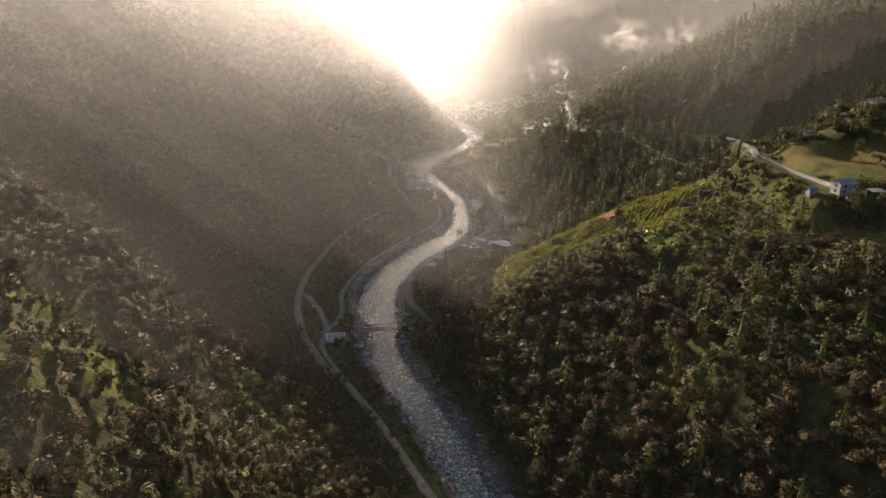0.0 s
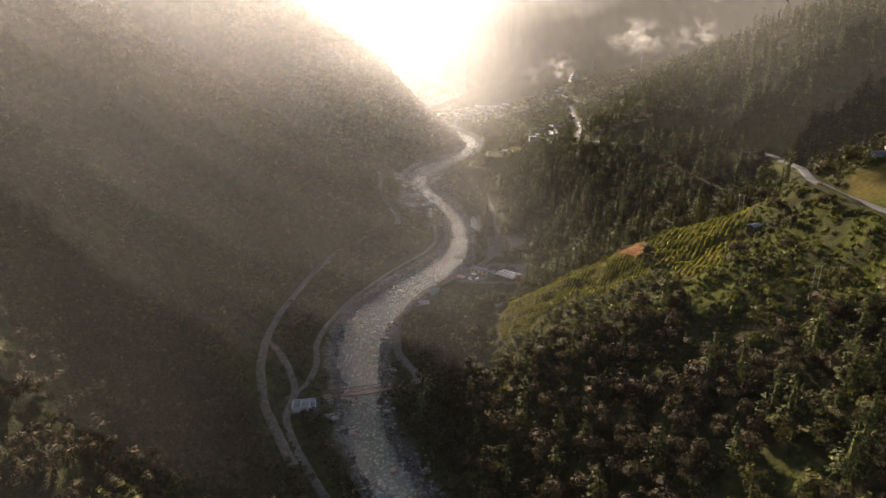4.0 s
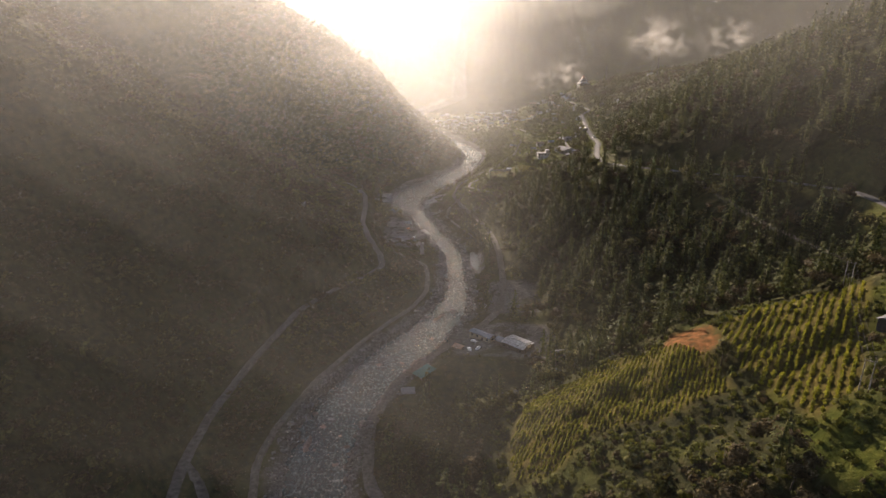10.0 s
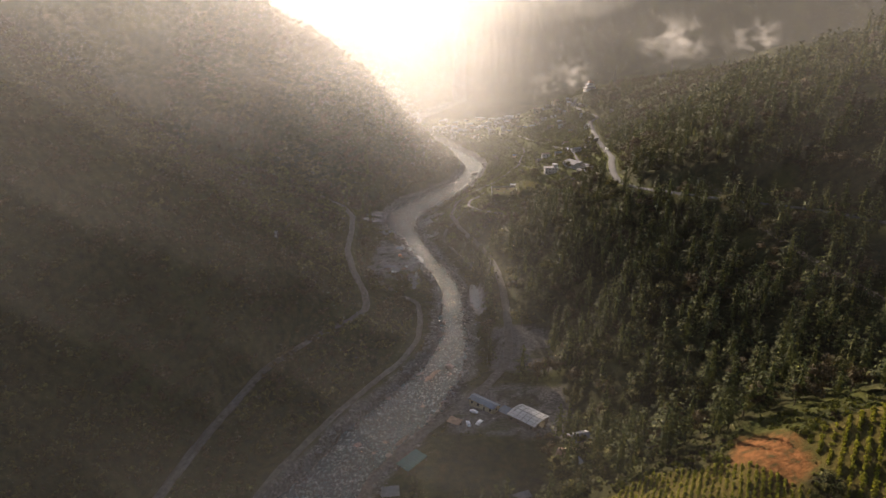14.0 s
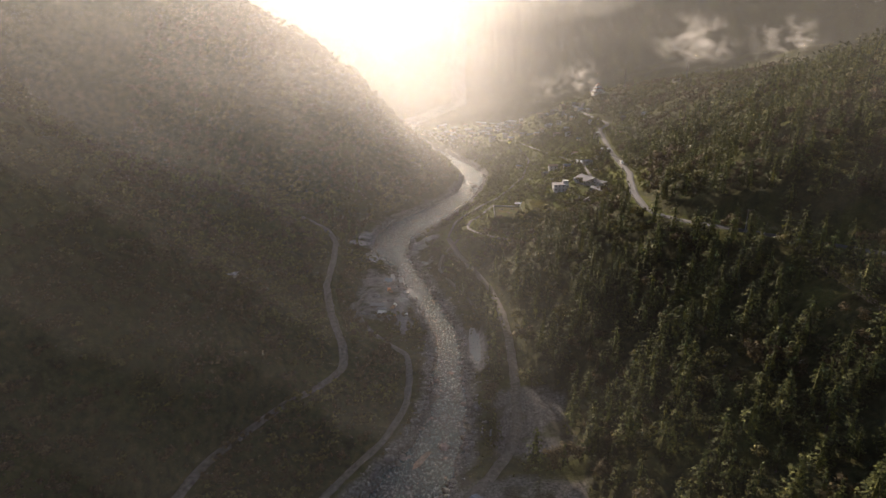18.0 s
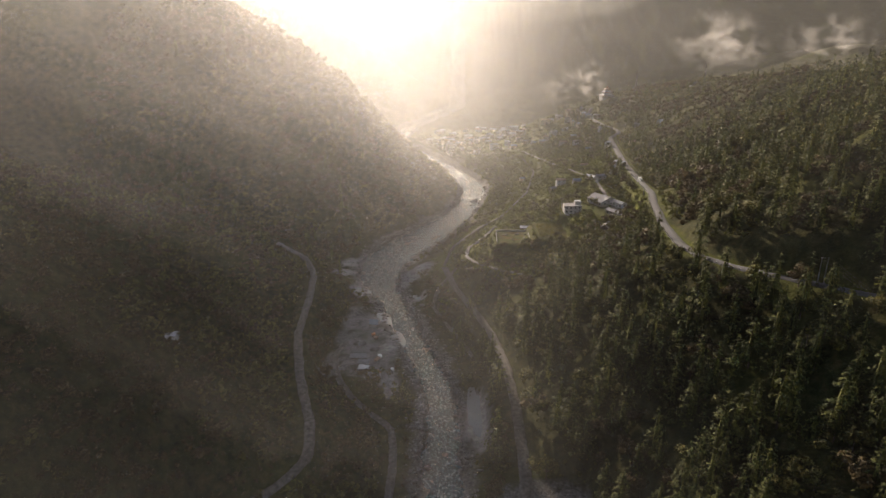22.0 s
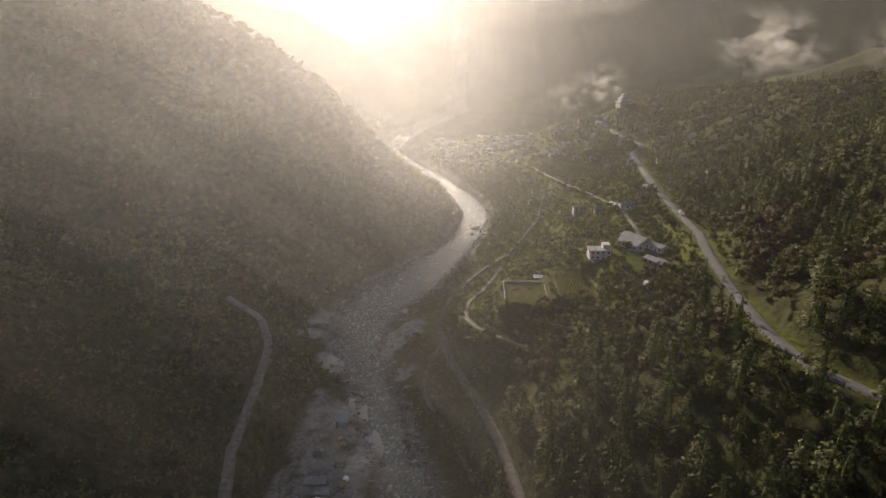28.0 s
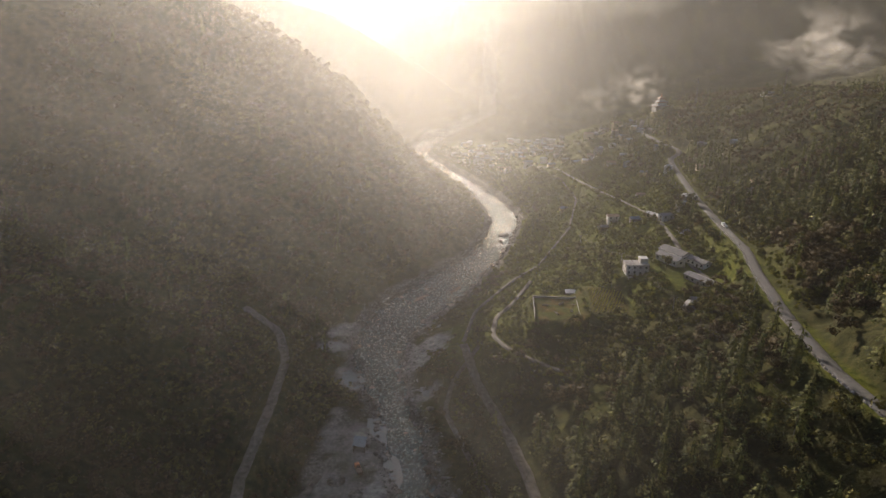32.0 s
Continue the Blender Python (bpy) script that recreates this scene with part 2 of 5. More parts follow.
def height(x, y, roads=True):
    x, y = np.asarray(x, float).ravel(), np.asarray(y, float).ravel()
    xc, hw, cs = river_at(y)
    off = (x - xc) * cs
    d = np.abs(off) - hw + 2.6 * wobble(x, y, 7.5, 4.0) + 1.3 * wobble(x, y, 2.8, 2.0)
    right = side_height(RIGHT, np.maximum(d, 0), y)
    left = side_height(LEFT, np.maximum(d, 0), y)
    z = np.where(off > 0, right, left)
    rough = smooth(20, 120, d)
    z = z + rough * (9 * wobble(x, y, 55, 2.0) + 3.5 * wobble(x, y, 19, 5.0)) * np.where(off > 0, 0.6, 0.9) + smooth(3, 12, d) * 0.7 * wobble(x, y, 7, 1.0)
    z = z + 12 * np.exp(-((x - 186) ** 2 / 1900 + (y - 1378) ** 2 / 2400))
    z = np.where(d > 250, z + (d - 250) * 0.06 * wobble(x, y, 160, 3.0), z)
    # the great mountain across the valley's end
    far = np.clip((y - 2450) / 1500, 0, 1.3)
    z = z + far * np.minimum(60 + 1.15 * np.clip(x + 930, 0, 1500), 640 + 0.25 * np.clip(x, -900, 900)) * (1 + 0.12 * wobble(x, y, 330, 4.0))
    for tx, ty, hx, hy, tz, soft in TERRACES:
        w = 1 - smooth(0, soft, np.maximum(np.abs(x - tx) - hx, np.abs(y - ty) - hy))
        z = z * (1 - w) + (tz + 0.3 * wobble(x, y, 9, 7.0)) * w
    bed = np.clip(-d / 3.0, 0, 1)
    z = np.where((d < 0) & (y < 1690), 0.9 - bed * 2.6, z)
    for px, py, ra, rb, turn in BARS:
        c, n = math.cos(radians(turn)), math.sin(radians(turn))
        q = np.hypot(((x - px) * c + (y - py) * n) / ra, (-(x - px) * n + (y - py) * c) / rb)
        z = np.where(d < 1, np.maximum(z, 1.0 - 1.6 * q + 0.5 * wobble(x, y, 3.5, 2.0)), z)
    for px, py, ra, rb, turn in POOLS:
        c, n = math.cos(radians(turn)), math.sin(radians(turn))
        q = np.hypot(((x - px) * c + (y - py) * n) / ra, (-(x - px) * n + (y - py) * c) / rb)
        w = 1 - smooth(0.9, 1.9, q)
        z = z * (1 - w) + np.minimum(z, 0.1) * w
    if roads:
        rd, rz, rh = near_road(x, y)
        w = 1 - smooth(rh + 2.4, rh + 10, rd)
        z = np.where(d > -1, z * (1 - w) + (rz - 0.45) * w, z)
    return z


def ground(x, y):
    return float(height([x], [y])[0])


# ---------------------------------------------------------------- mesh helpers
def mesh_of(name, verts, faces, mats=(), smooth_faces=True, face_mats=None):
    me = bpy.data.meshes.new(name)
    verts = np.asarray(verts, np.float32)
    faces = np.asarray(faces, np.int32)
    n, k = faces.shape
    me.vertices.add(len(verts))
    me.vertices.foreach_set("co", verts.ravel())
    me.loops.add(n * k)
    me.loops.foreach_set("vertex_index", faces.ravel())
    me.polygons.add(n)
    me.polygons.foreach_set("loop_start", np.arange(0, n * k, k, dtype=np.int32))
    me.polygons.foreach_set("use_smooth", np.full(n, smooth_faces))
    for m in mats:
        me.materials.append(m)
    if face_mats is not None:
        me.polygons.foreach_set("material_index", np.asarray(face_mats, np.int32))
    me.update(calc_edges=True)
    me.validate()
    return me


def from_bm(name, bm, mat=None, soft=False):
    me = bpy.data.meshes.new(name)
    bm.to_mesh(me)
    bm.free()
    if mat:
        me.materials.append(mat)
    if soft:
        me.polygons.foreach_set("use_smooth", np.full(len(me.polygons), True))
    return me


def part(name, data, material, parent, label=""):
    """One mesh object under a thing or part."""
    if isinstance(data, bmesh.types.BMesh):
        data = from_bm(name, data, material)
    ob = new(name, data)
    ob.parent = parent
    if label:
        ob["label"] = label
    return ob


# ---------------------------------------------------------------- ground, water, roads
def spaced(stops):
    out = [stops[0][0]]
    for (a, step), (b, _) in zip(stops, stops[1:]):
        n = max(1, round((b - a) / step))
        out += list(np.linspace(a, b, n + 1)[1:])
    return np.array(out)


GX = spaced([(-2600, 160), (-900, 45), (-420, 16), (-230, 6), (-140, 2.6), (60, 3.0), (220, 6), (420, 16), (900, 45), (2600, 0)])
GY = spaced([(-420, 30), (60, 6), (180, 3.2), (960, 5), (1250, 9), (1700, 28), (2400, 70), (4700, 0)])
gx, gy = np.meshgrid(GX, GY)
gz = height(gx, gy)
ids = np.arange(gx.size).reshape(gx.shape)
quads = np.stack([ids[:-1, :-1], ids[:-1, 1:], ids[1:, 1:], ids[1:, :-1]], -1).reshape(-1, 4)
FIELD_A = [(25, 418), (16, 385), (18, 366), (32, 360), (46, 372), (66, 370), (92, 374), (93, 392), (86, 408), (75, 420), (60, 427), (42, 425)]
FIELD_B = [(100, 416), (130, 426), (146, 421), (156, 417), (138, 385), (119, 353), (102, 342), (99, 368), (97, 389)]
BARE = [(80, 416), (90, 399), (96, 402), (99, 420), (88, 430)]
FIELD_D = [(146, 288), (158, 286), (182, 264), (190, 240), (170, 236), (152, 262)]
MEADOW = [(184, 376), (194, 402), (214, 396), (232, 372), (226, 350), (200, 358)]
FIELD_C = [(48, 830), (66, 832), (68, 864), (48, 865)]


def inside(poly, x, y):
    """Signed distance to a polygon's edge, positive inside."""
    p = np.array(poly, float)
    q = np.roll(p, -1, 0)
    best, odd = np.full(x.shape, 1e9), np.zeros(x.shape, bool)
    for (ax, ay), (bx, by) in zip(p, q):
        t = np.clip(((x - ax) * (bx - ax) + (y - ay) * (by - ay)) / ((bx - ax) ** 2 + (by - ay) ** 2), 0, 1)
        best = np.minimum(best, np.hypot(x - ax - t * (bx - ax), y - ay - t * (by - ay)))
        with np.errstate(divide="ignore", invalid="ignore"):
            odd ^= ((ay > y) != (by > y)) & (x < (bx - ax) * (y - ay) / (by - ay) + ax)
    return np.where(odd, best, -best)


def terrace_in(x, y, grow=0.0, only=None):
    out = np.full(x.shape, -1e9)
    for i, (tx, ty, hx, hy, _, _) in enumerate(TERRACES):
        if only is None or i in only:
            out = np.maximum(out, -np.maximum(np.abs(x - tx) - hx, np.abs(y - ty) - hy))
    return out + grow


# sand flats beside the river: x, y, half sizes, turn
SANDS = [(-44, 846, 26, 11, 60), (-94, 873, 15, 8, 45), (-80, 820, 15, 8, 118), (-58, 775, 20, 6, 65), (-47, 735, 14, 5, 80), (-42, 690, 14, 5, 95), (5, 660, 30, 6, 92), (-36, 806, 10, 5, 70), (-98, 850, 10, 6, 20)]


def cover(x, y):
    """What grows or lies at a place: bare gravel, grass, tilled field."""
    xc, hw, cs = river_at(y)
    off = (x - xc) * cs
    d = np.abs(off) - hw
    gravel = 1 - smooth(1.5, 7, d + 3.5 * wobble(x, y, 9, 3.0))
    gravel = np.maximum(gravel, smooth(-3, 1, terrace_in(x, y, 0, (0, 1, 2, 7)) + 2.5 * wobble(x, y, 8, 2.0)) * np.where(wobble(x, y, 13, 4) > -0.25, 1, 0.35))
    village = smooth(0, 25, off - 25) * smooth(0, 30, 150 - x) * smooth(800, 850, y) * (1 - smooth(1500, 1700, y))
    grass = np.maximum(village * (0.55 + 0.45 * smooth(-0.35, 0.15, wobble(x, y, 26, 6.0))), smooth(0.1, 0.5, wobble(x, y, 30, 1.0)) * np.where(off > 0, 0.35, 0.2))
    grass = np.maximum(grass, smooth(-4, 8, inside([(-110, 95), (-80, 100), (-78, 135), (-95, 160), (-125, 170), (-130, 120)], x, y)) * smooth(-0.4, 0.1, wobble(x, y, 14, 2.0)))
    grass = np.maximum(grass, smooth(-2, 6, inside([(90, 330), (96, 300), (150, 285), (215, 300), (220, 400), (160, 410), (100, 398)], x, y)) * 0.75 * smooth(-0.35, 0.5, wobble(x, y, 17, 9.0)))
    line = ROAD_LINES["asphalt"][1]
    verge = np.full(x.shape, 1e9)
    for px, py, _ in line[::2]:
        verge = np.minimum(verge, np.hypot(x - px, y - py))
    grass = np.maximum(grass, (1 - smooth(2.5, 7, verge + 2.5 * wobble(x, y, 12, 2.0))) * (y > 600))
    field = np.maximum(smooth(-2, 2, inside(FIELD_A, x, y)), smooth(-1.5, 1.5, inside(FIELD_B, x, y)))
    field = np.maximum(field, smooth(-1.5, 1, inside(FIELD_C, x, y)))
    field = np.maximum(field, smooth(-1.5, 1, inside(FIELD_D, x, y)))
    straw = smooth(-2, 2, inside(MEADOW, x, y) + 2 * wobble(x, y, 9, 3.0))
    field = np.maximum(field, straw)
    sand = np.zeros(x.shape)
    for sx, sy, ra, rb, turn in SANDS:
        c, n = math.cos(radians(turn)), math.sin(radians(turn))
        u, v = ((x - sx) * c + (y - sy) * n) / ra, (-(x - sx) * n + (y - sy) * c) / rb
        sand = np.maximum(sand, 1 - smooth(0.8, 1.1, np.hypot(u, v) + 0.2 * wobble(x, y, 6, 3.0)))
    sand = np.maximum(sand, 0.45 * smooth(-3, 1, terrace_in(x, y, 0, (2,)) + 3 * wobble(x, y, 8, 2.0)) * smooth(-0.25, 0.1, wobble(x, y, 10, 1.0)))
    bare = np.maximum(smooth(-2, 1, inside(BARE, x, y)), smooth(-2, 2, inside([(20, 828), (44, 826), (46, 862), (22, 866)], x, y)) * 0.45 * smooth(-0.2, 0.3, wobble(x, y, 7, 5.0)))
    return gravel, grass, field, sand, bare


gm = Mat("valley_ground")
att = gm.t.nodes.new("ShaderNodeAttribute")
att.attribute_name = "cover"
sep = gm.t.nodes.new("ShaderNodeSeparateColor")
gm.join(att.outputs["Color"], sep.inputs[0])
floor_c = gm.ramp(gm.noise(0.22, 8.0), [(0.3, (0.014, 0.014, 0.008)), (0.55, (0.035, 0.036, 0.014)), (0.75, (0.06, 0.05, 0.022))])
grass_c = gm.ramp(gm.noise(0.35, 8.0), [(0.3, (0.026, 0.036, 0.005)), (0.5, (0.054, 0.064, 0.009)), (0.7, (0.09, 0.086, 0.014))])
field_c = gm.ramp(gm.noise(0.5, 6.0), [(0.3, (0.045, 0.036, 0.013)), (0.6, (0.08, 0.066, 0.016)), (0.8, (0.11, 0.075, 0.028))])
gravel_c = gm.ramp(gm.noise(0.8, 9.0), [(0.3, (0.036, 0.034, 0.03)), (0.55, (0.1, 0.094, 0.086)), (0.8, (0.21, 0.2, 0.185))])
col = gm.mix(sep.outputs[1], floor_c, grass_c)
col = gm.mix(sep.outputs[2], col, field_c)
col = gm.mix(sep.outputs[0], col, gravel_c)
bare_at = gm.t.nodes.new("ShaderNodeAttribute")
bare_at.attribute_name = "bare"
col = gm.mix(bare_at.outputs["Fac"], col, gm.ramp(gm.noise(0.4, 8.0), [(0.35, (0.05, 0.04, 0.015)), (0.5, (0.12, 0.055, 0.02)), (0.7, (0.2, 0.09, 0.035))]))
col = gm.mix(att.outputs["Alpha"], col, gm.ramp(gm.noise(0.3, 6.0), [(0.3, (0.11, 0.105, 0.1)), (0.5, (0.17, 0.162, 0.152)), (0.7, (0.24, 0.23, 0.215))]))
gm.bump(gm.noise(0.9, 8.0), 0.8, 0.6)
GROUND_MAT = gm.done(col, 1.0, 0.0, 0.02)
terrain = mesh_of("ground", np.stack([gx.ravel(), gy.ravel(), gz], 1), quads, [GROUND_MAT])
layer = terrain.color_attributes.new("cover", "FLOAT_COLOR", "POINT")
cg, cr, cf, cs_, cb = cover(gx.ravel(), gy.ravel())
layer.data.foreach_set("color", np.stack([cg, cr, cf, cs_], 1).astype(np.float32).ravel())
layer = terrain.color_attributes.new("bare", "FLOAT_COLOR", "POINT")
layer.data.foreach_set("color", np.stack([cb, cb, cb, cb], 1).astype(np.float32).ravel())
tagged(new("ground", terrain), "steep wooded valley sides with grass, gravel and tilled soil", "ground", kind="structure")

# the river, a strip from bank to bank
wm = Mat("river_water")
pos = wm.t.nodes.new("ShaderNodeNewGeometry").outputs["Position"]
stretch = wm.node("ShaderNodeMapping", Scale=(0.9, 0.6, 1.0))
wm.join(pos, stretch.inputs[0])
ripple = wm.noise(0.9, 7.0, 0.65, stretch.outputs[0])
chop = wm.noise(0.25, 5.0, 0.6)
spray = wm.noise(2.2, 5.0, 0.7)
broken = wm.mix(0.35, wm.mix(0.65, ripple, chop), spray)
foam = wm.ramp(broken, [(0.52, (0, 0, 0)), (0.7, (1, 1, 1))])
wm.join(wm.ramp(ripple, [(0.4, (0.1, 0.1, 0.1)), (0.7, (0.4, 0.4, 0.4))]), wm.b.inputs["Roughness"])
wm.bump(broken, 0.8, 1.1)
sm = Mat("still_water")
sm.bump(sm.noise(0.8, 3.0), 0.08, 0.2)
STILL = sm.done((0.1, 0.115, 0.12), 0.35, 0.0, 0.22)
WATER = wm.done(wm.mix(foam, wm.ramp(ripple, [(0.38, (0.006, 0.016, 0.02)), (0.52, (0.018, 0.044, 0.052)), (0.66, (0.05, 0.095, 0.105))]), (0.2, 0.27, 0.29)), 0.2, 0.0, 0.2)
for px, py, ra, rb, turn in POOLS:
    a = np.linspace(0, 2 * np.pi, 28, endpoint=False)
    q = 1.35 + 0.14 * np.sin(3 * a + px) + 0.09 * np.sin(5 * a + py)
    c, n = math.cos(radians(turn)), math.sin(radians(turn))
    ex, ey = np.cos(a) * ra * q, np.sin(a) * rb * q
    ring = np.c_[px + ex * c - ey * n, py + ex * n + ey * c, np.full(28, 0.42)]
    v = np.r_[ring, [[px, py, 0.42]]]
    tagged(new("pool", mesh_of("pool", v, [(i, (i + 1) % 28, 28) for i in range(28)], [STILL])), "still shallow pool on the gravel bank", "water", kind="structure")
ry = np.arange(-400, 1688, 3.0)
rx, rw, rc = river_at(ry)
rows = []
for s in np.linspace(-1.3, 1.3, 9):
    rows.append(np.stack([rx + s * rw / rc, ry, 0.12 * wobble(rx + s * rw, ry, 4.0) + 0 * ry], 1))
rv = np.stack(rows, 1)
ri = np.arange(rv.shape[0] * 9).reshape(-1, 9)
tagged(new("river", mesh_of("river", rv.reshape(-1, 3), np.stack([ri[:-1, :-1], ri[:-1, 1:], ri[1:, 1:], ri[1:, :-1]], -1).reshape(-1, 4), [WATER])),
       "fast grey-blue mountain river with white rapids", "river", kind="structure")

# roads, strips with a low crown and soft verges
dirt = Mat("dirt_road")
dirt.bump(dirt.noise(1.5, 6.0), 0.5, 0.15)
DIRT = dirt.done(dirt.ramp(dirt.noise(0.5, 8.0), [(0.3, (0.04, 0.036, 0.03)), (0.55, (0.085, 0.077, 0.066)), (0.8, (0.14, 0.126, 0.108))]), 0.95, 0.0, 0.2)
tar = Mat("asphalt")
ASPHALT = tar.done(tar.ramp(tar.noise(0.6, 8.0), [(0.3, (0.045, 0.045, 0.046)), (0.7, (0.085, 0.083, 0.08))]), 0.9, 0.0, 0.15)
for rname, (half, line) in ROAD_LINES.items():
    way = np.gradient(line[:, :2], axis=0)
    way /= np.linalg.norm(way, axis=1, keepdims=True)
    side = np.stack([way[:, 1], -way[:, 0]], 1)
    cols = []
    for s, dz in ((-1.35, -0.5), (-1, 0.0), (-0.45, 0.05), (0, 0.1), (0.45, 0.05), (1, 0.0), (1.35, -0.5)):
        wide = half * s * (1 + 0.2 * wobble(line[:, 0], line[:, 1], 5, s * 3))
        cols.append(np.c_[line[:, :2] + side * wide[:, None], line[:, 2] + dz])
    v = np.stack(cols, 1)
    i = np.arange(v.shape[0] * 7).reshape(-1, 7)
    f = np.stack([i[:-1, :-1], i[:-1, 1:], i[1:, 1:], i[1:, :-1]], -1).reshape(-1, 4)
    tagged(new("road", mesh_of("road", v.reshape(-1, 3), f, [ASPHALT if rname == "asphalt" else DIRT])),
           "narrow grey asphalt mountain road along the slope" if rname == "asphalt" else "pale dusty dirt track along the valley", "road", kind="structure")


# ---------------------------------------------------------------- trees
PINE = foliage_mat("pine_needles", (0.02, 0.026, 0.009), (0.06, 0.07, 0.02), (0.15, 0.15, 0.042))
LEAF = foliage_mat("broad_leaves", (0.022, 0.024, 0.008), (0.07, 0.068, 0.02), (0.16, 0.14, 0.04))
OAK = foliage_mat("dry_oak_leaves", (0.024, 0.019, 0.01), (0.068, 0.052, 0.026), (0.125, 0.092, 0.043))
SHRUB = foliage_mat("shrub_leaves", (0.04, 0.048, 0.009), (0.09, 0.096, 0.015), (0.16, 0.15, 0.024), 0.35)
CROP = foliage_mat("crop_leaves", (0.13, 0.135, 0.012), (0.21, 0.205, 0.018), (0.29, 0.265, 0.03), 0.45, 0.0)
BARK = plain("bark", (0.06, 0.045, 0.032), 0.95)


def leaf_quads(centres, outward, size, r):
    """Small bent leaf clumps: four corners each, turned roughly outward."""
    n = len(centres)
    nrm = outward + r.normal(0, 0.22, (n, 3))
    nrm /= np.linalg.norm(nrm, axis=1, keepdims=True) + 1e-9
    a = np.cross(nrm, r.normal(0, 1, (n, 3)))
    a /= np.linalg.norm(a, axis=1, keepdims=True) + 1e-9
    b = np.cross(nrm, a)
    s = size * r.uniform(0.6, 1.35, (n, 1))
    w = s * r.uniform(0.5, 0.9, (n, 1))
    return np.stack([centres - a * s, centres - b * w + nrm * s * 0.25, centres + a * s, centres + b * w - nrm * s * 0.1], 1)


def rounded(quads, high, wide):
    """Normals that follow the crown's round form, for soft shading."""
    q = quads.reshape(-1, 4, 3)
    c = q.mean(1)
    face = np.cross(q[:, 2] - q[:, 0], q[:, 3] - q[:, 1])
    face /= np.linalg.norm(face, axis=1, keepdims=True) + 1e-9
    out = (c - (0, 0, high)) / (wide, wide, 1.0)
    out /= np.linalg.norm(out, axis=1, keepdims=True) + 1e-9
    out = np.where(np.sum(out * face, 1, keepdims=True) < -0.1, face, out * 0.5 + face * 0.7)
    out /= np.linalg.norm(out, axis=1, keepdims=True) + 1e-9
    return np.repeat(out, 4, axis=0)


def leafy_mesh(name, v, normals, mat):
    me = mesh_of(name, v, np.arange(len(v)).reshape(-1, 4), [mat], True)
    at = me.attributes.new("custom_normal", "FLOAT_VECTOR", "POINT")
    at.data.foreach_set("vector", np.ascontiguousarray(normals, np.float32).ravel())
    me.update()
    return me


CUBE = np.array([[(-1, -1, -1), (-1, 1, -1), (1, 1, -1), (1, -1, -1)], [(-1, -1, 1), (1, -1, 1), (1, 1, 1), (-1, 1, 1)], [(-1, -1, -1), (1, -1, -1), (1, -1, 1), (-1, -1, 1)],
                 [(1, -1, -1), (1, 1, -1), (1, 1, 1), (1, -1, 1)], [(1, 1, -1), (-1, 1, -1), (-1, 1, 1), (1, 1, 1)], [(-1, 1, -1), (-1, -1, -1), (-1, -1, 1), (-1, 1, 1)]]) / math.sqrt(3)


def clump(centre, radius, r):
    """A rough turned lump inside a lobe of the crown, so that no light shows through its middle."""
    m = np.array(Euler(r.uniform(0, 6, 3)).to_matrix())
    return CUBE @ m.T * radius * (1, 1, 0.9) + centre


def pine_crown(seed, n, size):
    """Unit height: tiers of drooping boughs, with gaps."""
    r = np.random.default_rng(seed)
    pts, out = [], []
    tiers = 11
    for k in range(tiers):
        u = k / (tiers - 1)
        z = 0.2 + 0.8 * u
        reach = (0.25 * (1 - u) ** 0.7 + 0.02) * r.uniform(0.8, 1.2)
        m = max(2, int(n / tiers * (1.55 - 1.1 * u)))
        boughs = r.uniform(0, 2 * np.pi, max(3, int(7 - 4 * u)))
        ang = r.choice(boughs, m) + r.normal(0, 0.22, m)
        rad = reach * np.sqrt(r.uniform(0.05, 1, m))
        pts.append(np.stack([np.cos(ang) * rad, np.sin(ang) * rad, z + 0.025 - rad * 0.28 + r.normal(0, 0.012, m)], 1))
        out.append(np.stack([np.cos(ang) * 0.5, np.sin(ang) * 0.5, np.ones(m) * 0.8], 1))
    core = []
    a = np.arange(7) * 2 * np.pi / 6
    for z0, z1, r0, r1 in ((0.18, 0.45, 0.07, 0.06), (0.45, 0.7, 0.06, 0.04), (0.7, 0.94, 0.04, 0.008)):
        for k in range(6):
            core.append([(np.cos(a[k]) * r0, np.sin(a[k]) * r0, z0), (np.cos(a[k + 1]) * r0, np.sin(a[k + 1]) * r0, z0), (np.cos(a[k + 1]) * r1, np.sin(a[k + 1]) * r1, z1), (np.cos(a[k]) * r1, np.sin(a[k]) * r1, z1)])
    return np.concatenate([leaf_quads(np.concatenate(pts), np.concatenate(out), size, r), np.array(core)])


def broad_crown(seed, n, size):
    """Unit height: several uneven lobes of leaf clumps."""
    r = np.random.default_rng(seed)
    lobes = 6
    c = np.stack([r.normal(0, 0.2, lobes), r.normal(0, 0.2, lobes), r.uniform(0.38, 0.84, lobes)], 1)
    rad = r.uniform(0.14, 0.24, lobes)
    c[0], rad[0] = (0, 0, 0.7), 0.25
    pick = r.integers(0, lobes, n)
    v = r.normal(0, 1, (n, 3))
    v[:, 2] = np.abs(v[:, 2]) * 0.9 - 0.25
    v /= np.linalg.norm(v, axis=1, keepdims=True)
    p = c[pick] + v * (rad[pick] * r.uniform(0.8, 1.05, n))[:, None]
    return np.concatenate([leaf_quads(p, v, size, r)] + [clump(c[k], rad[k] * 0.74, r) for k in range(lobes)])


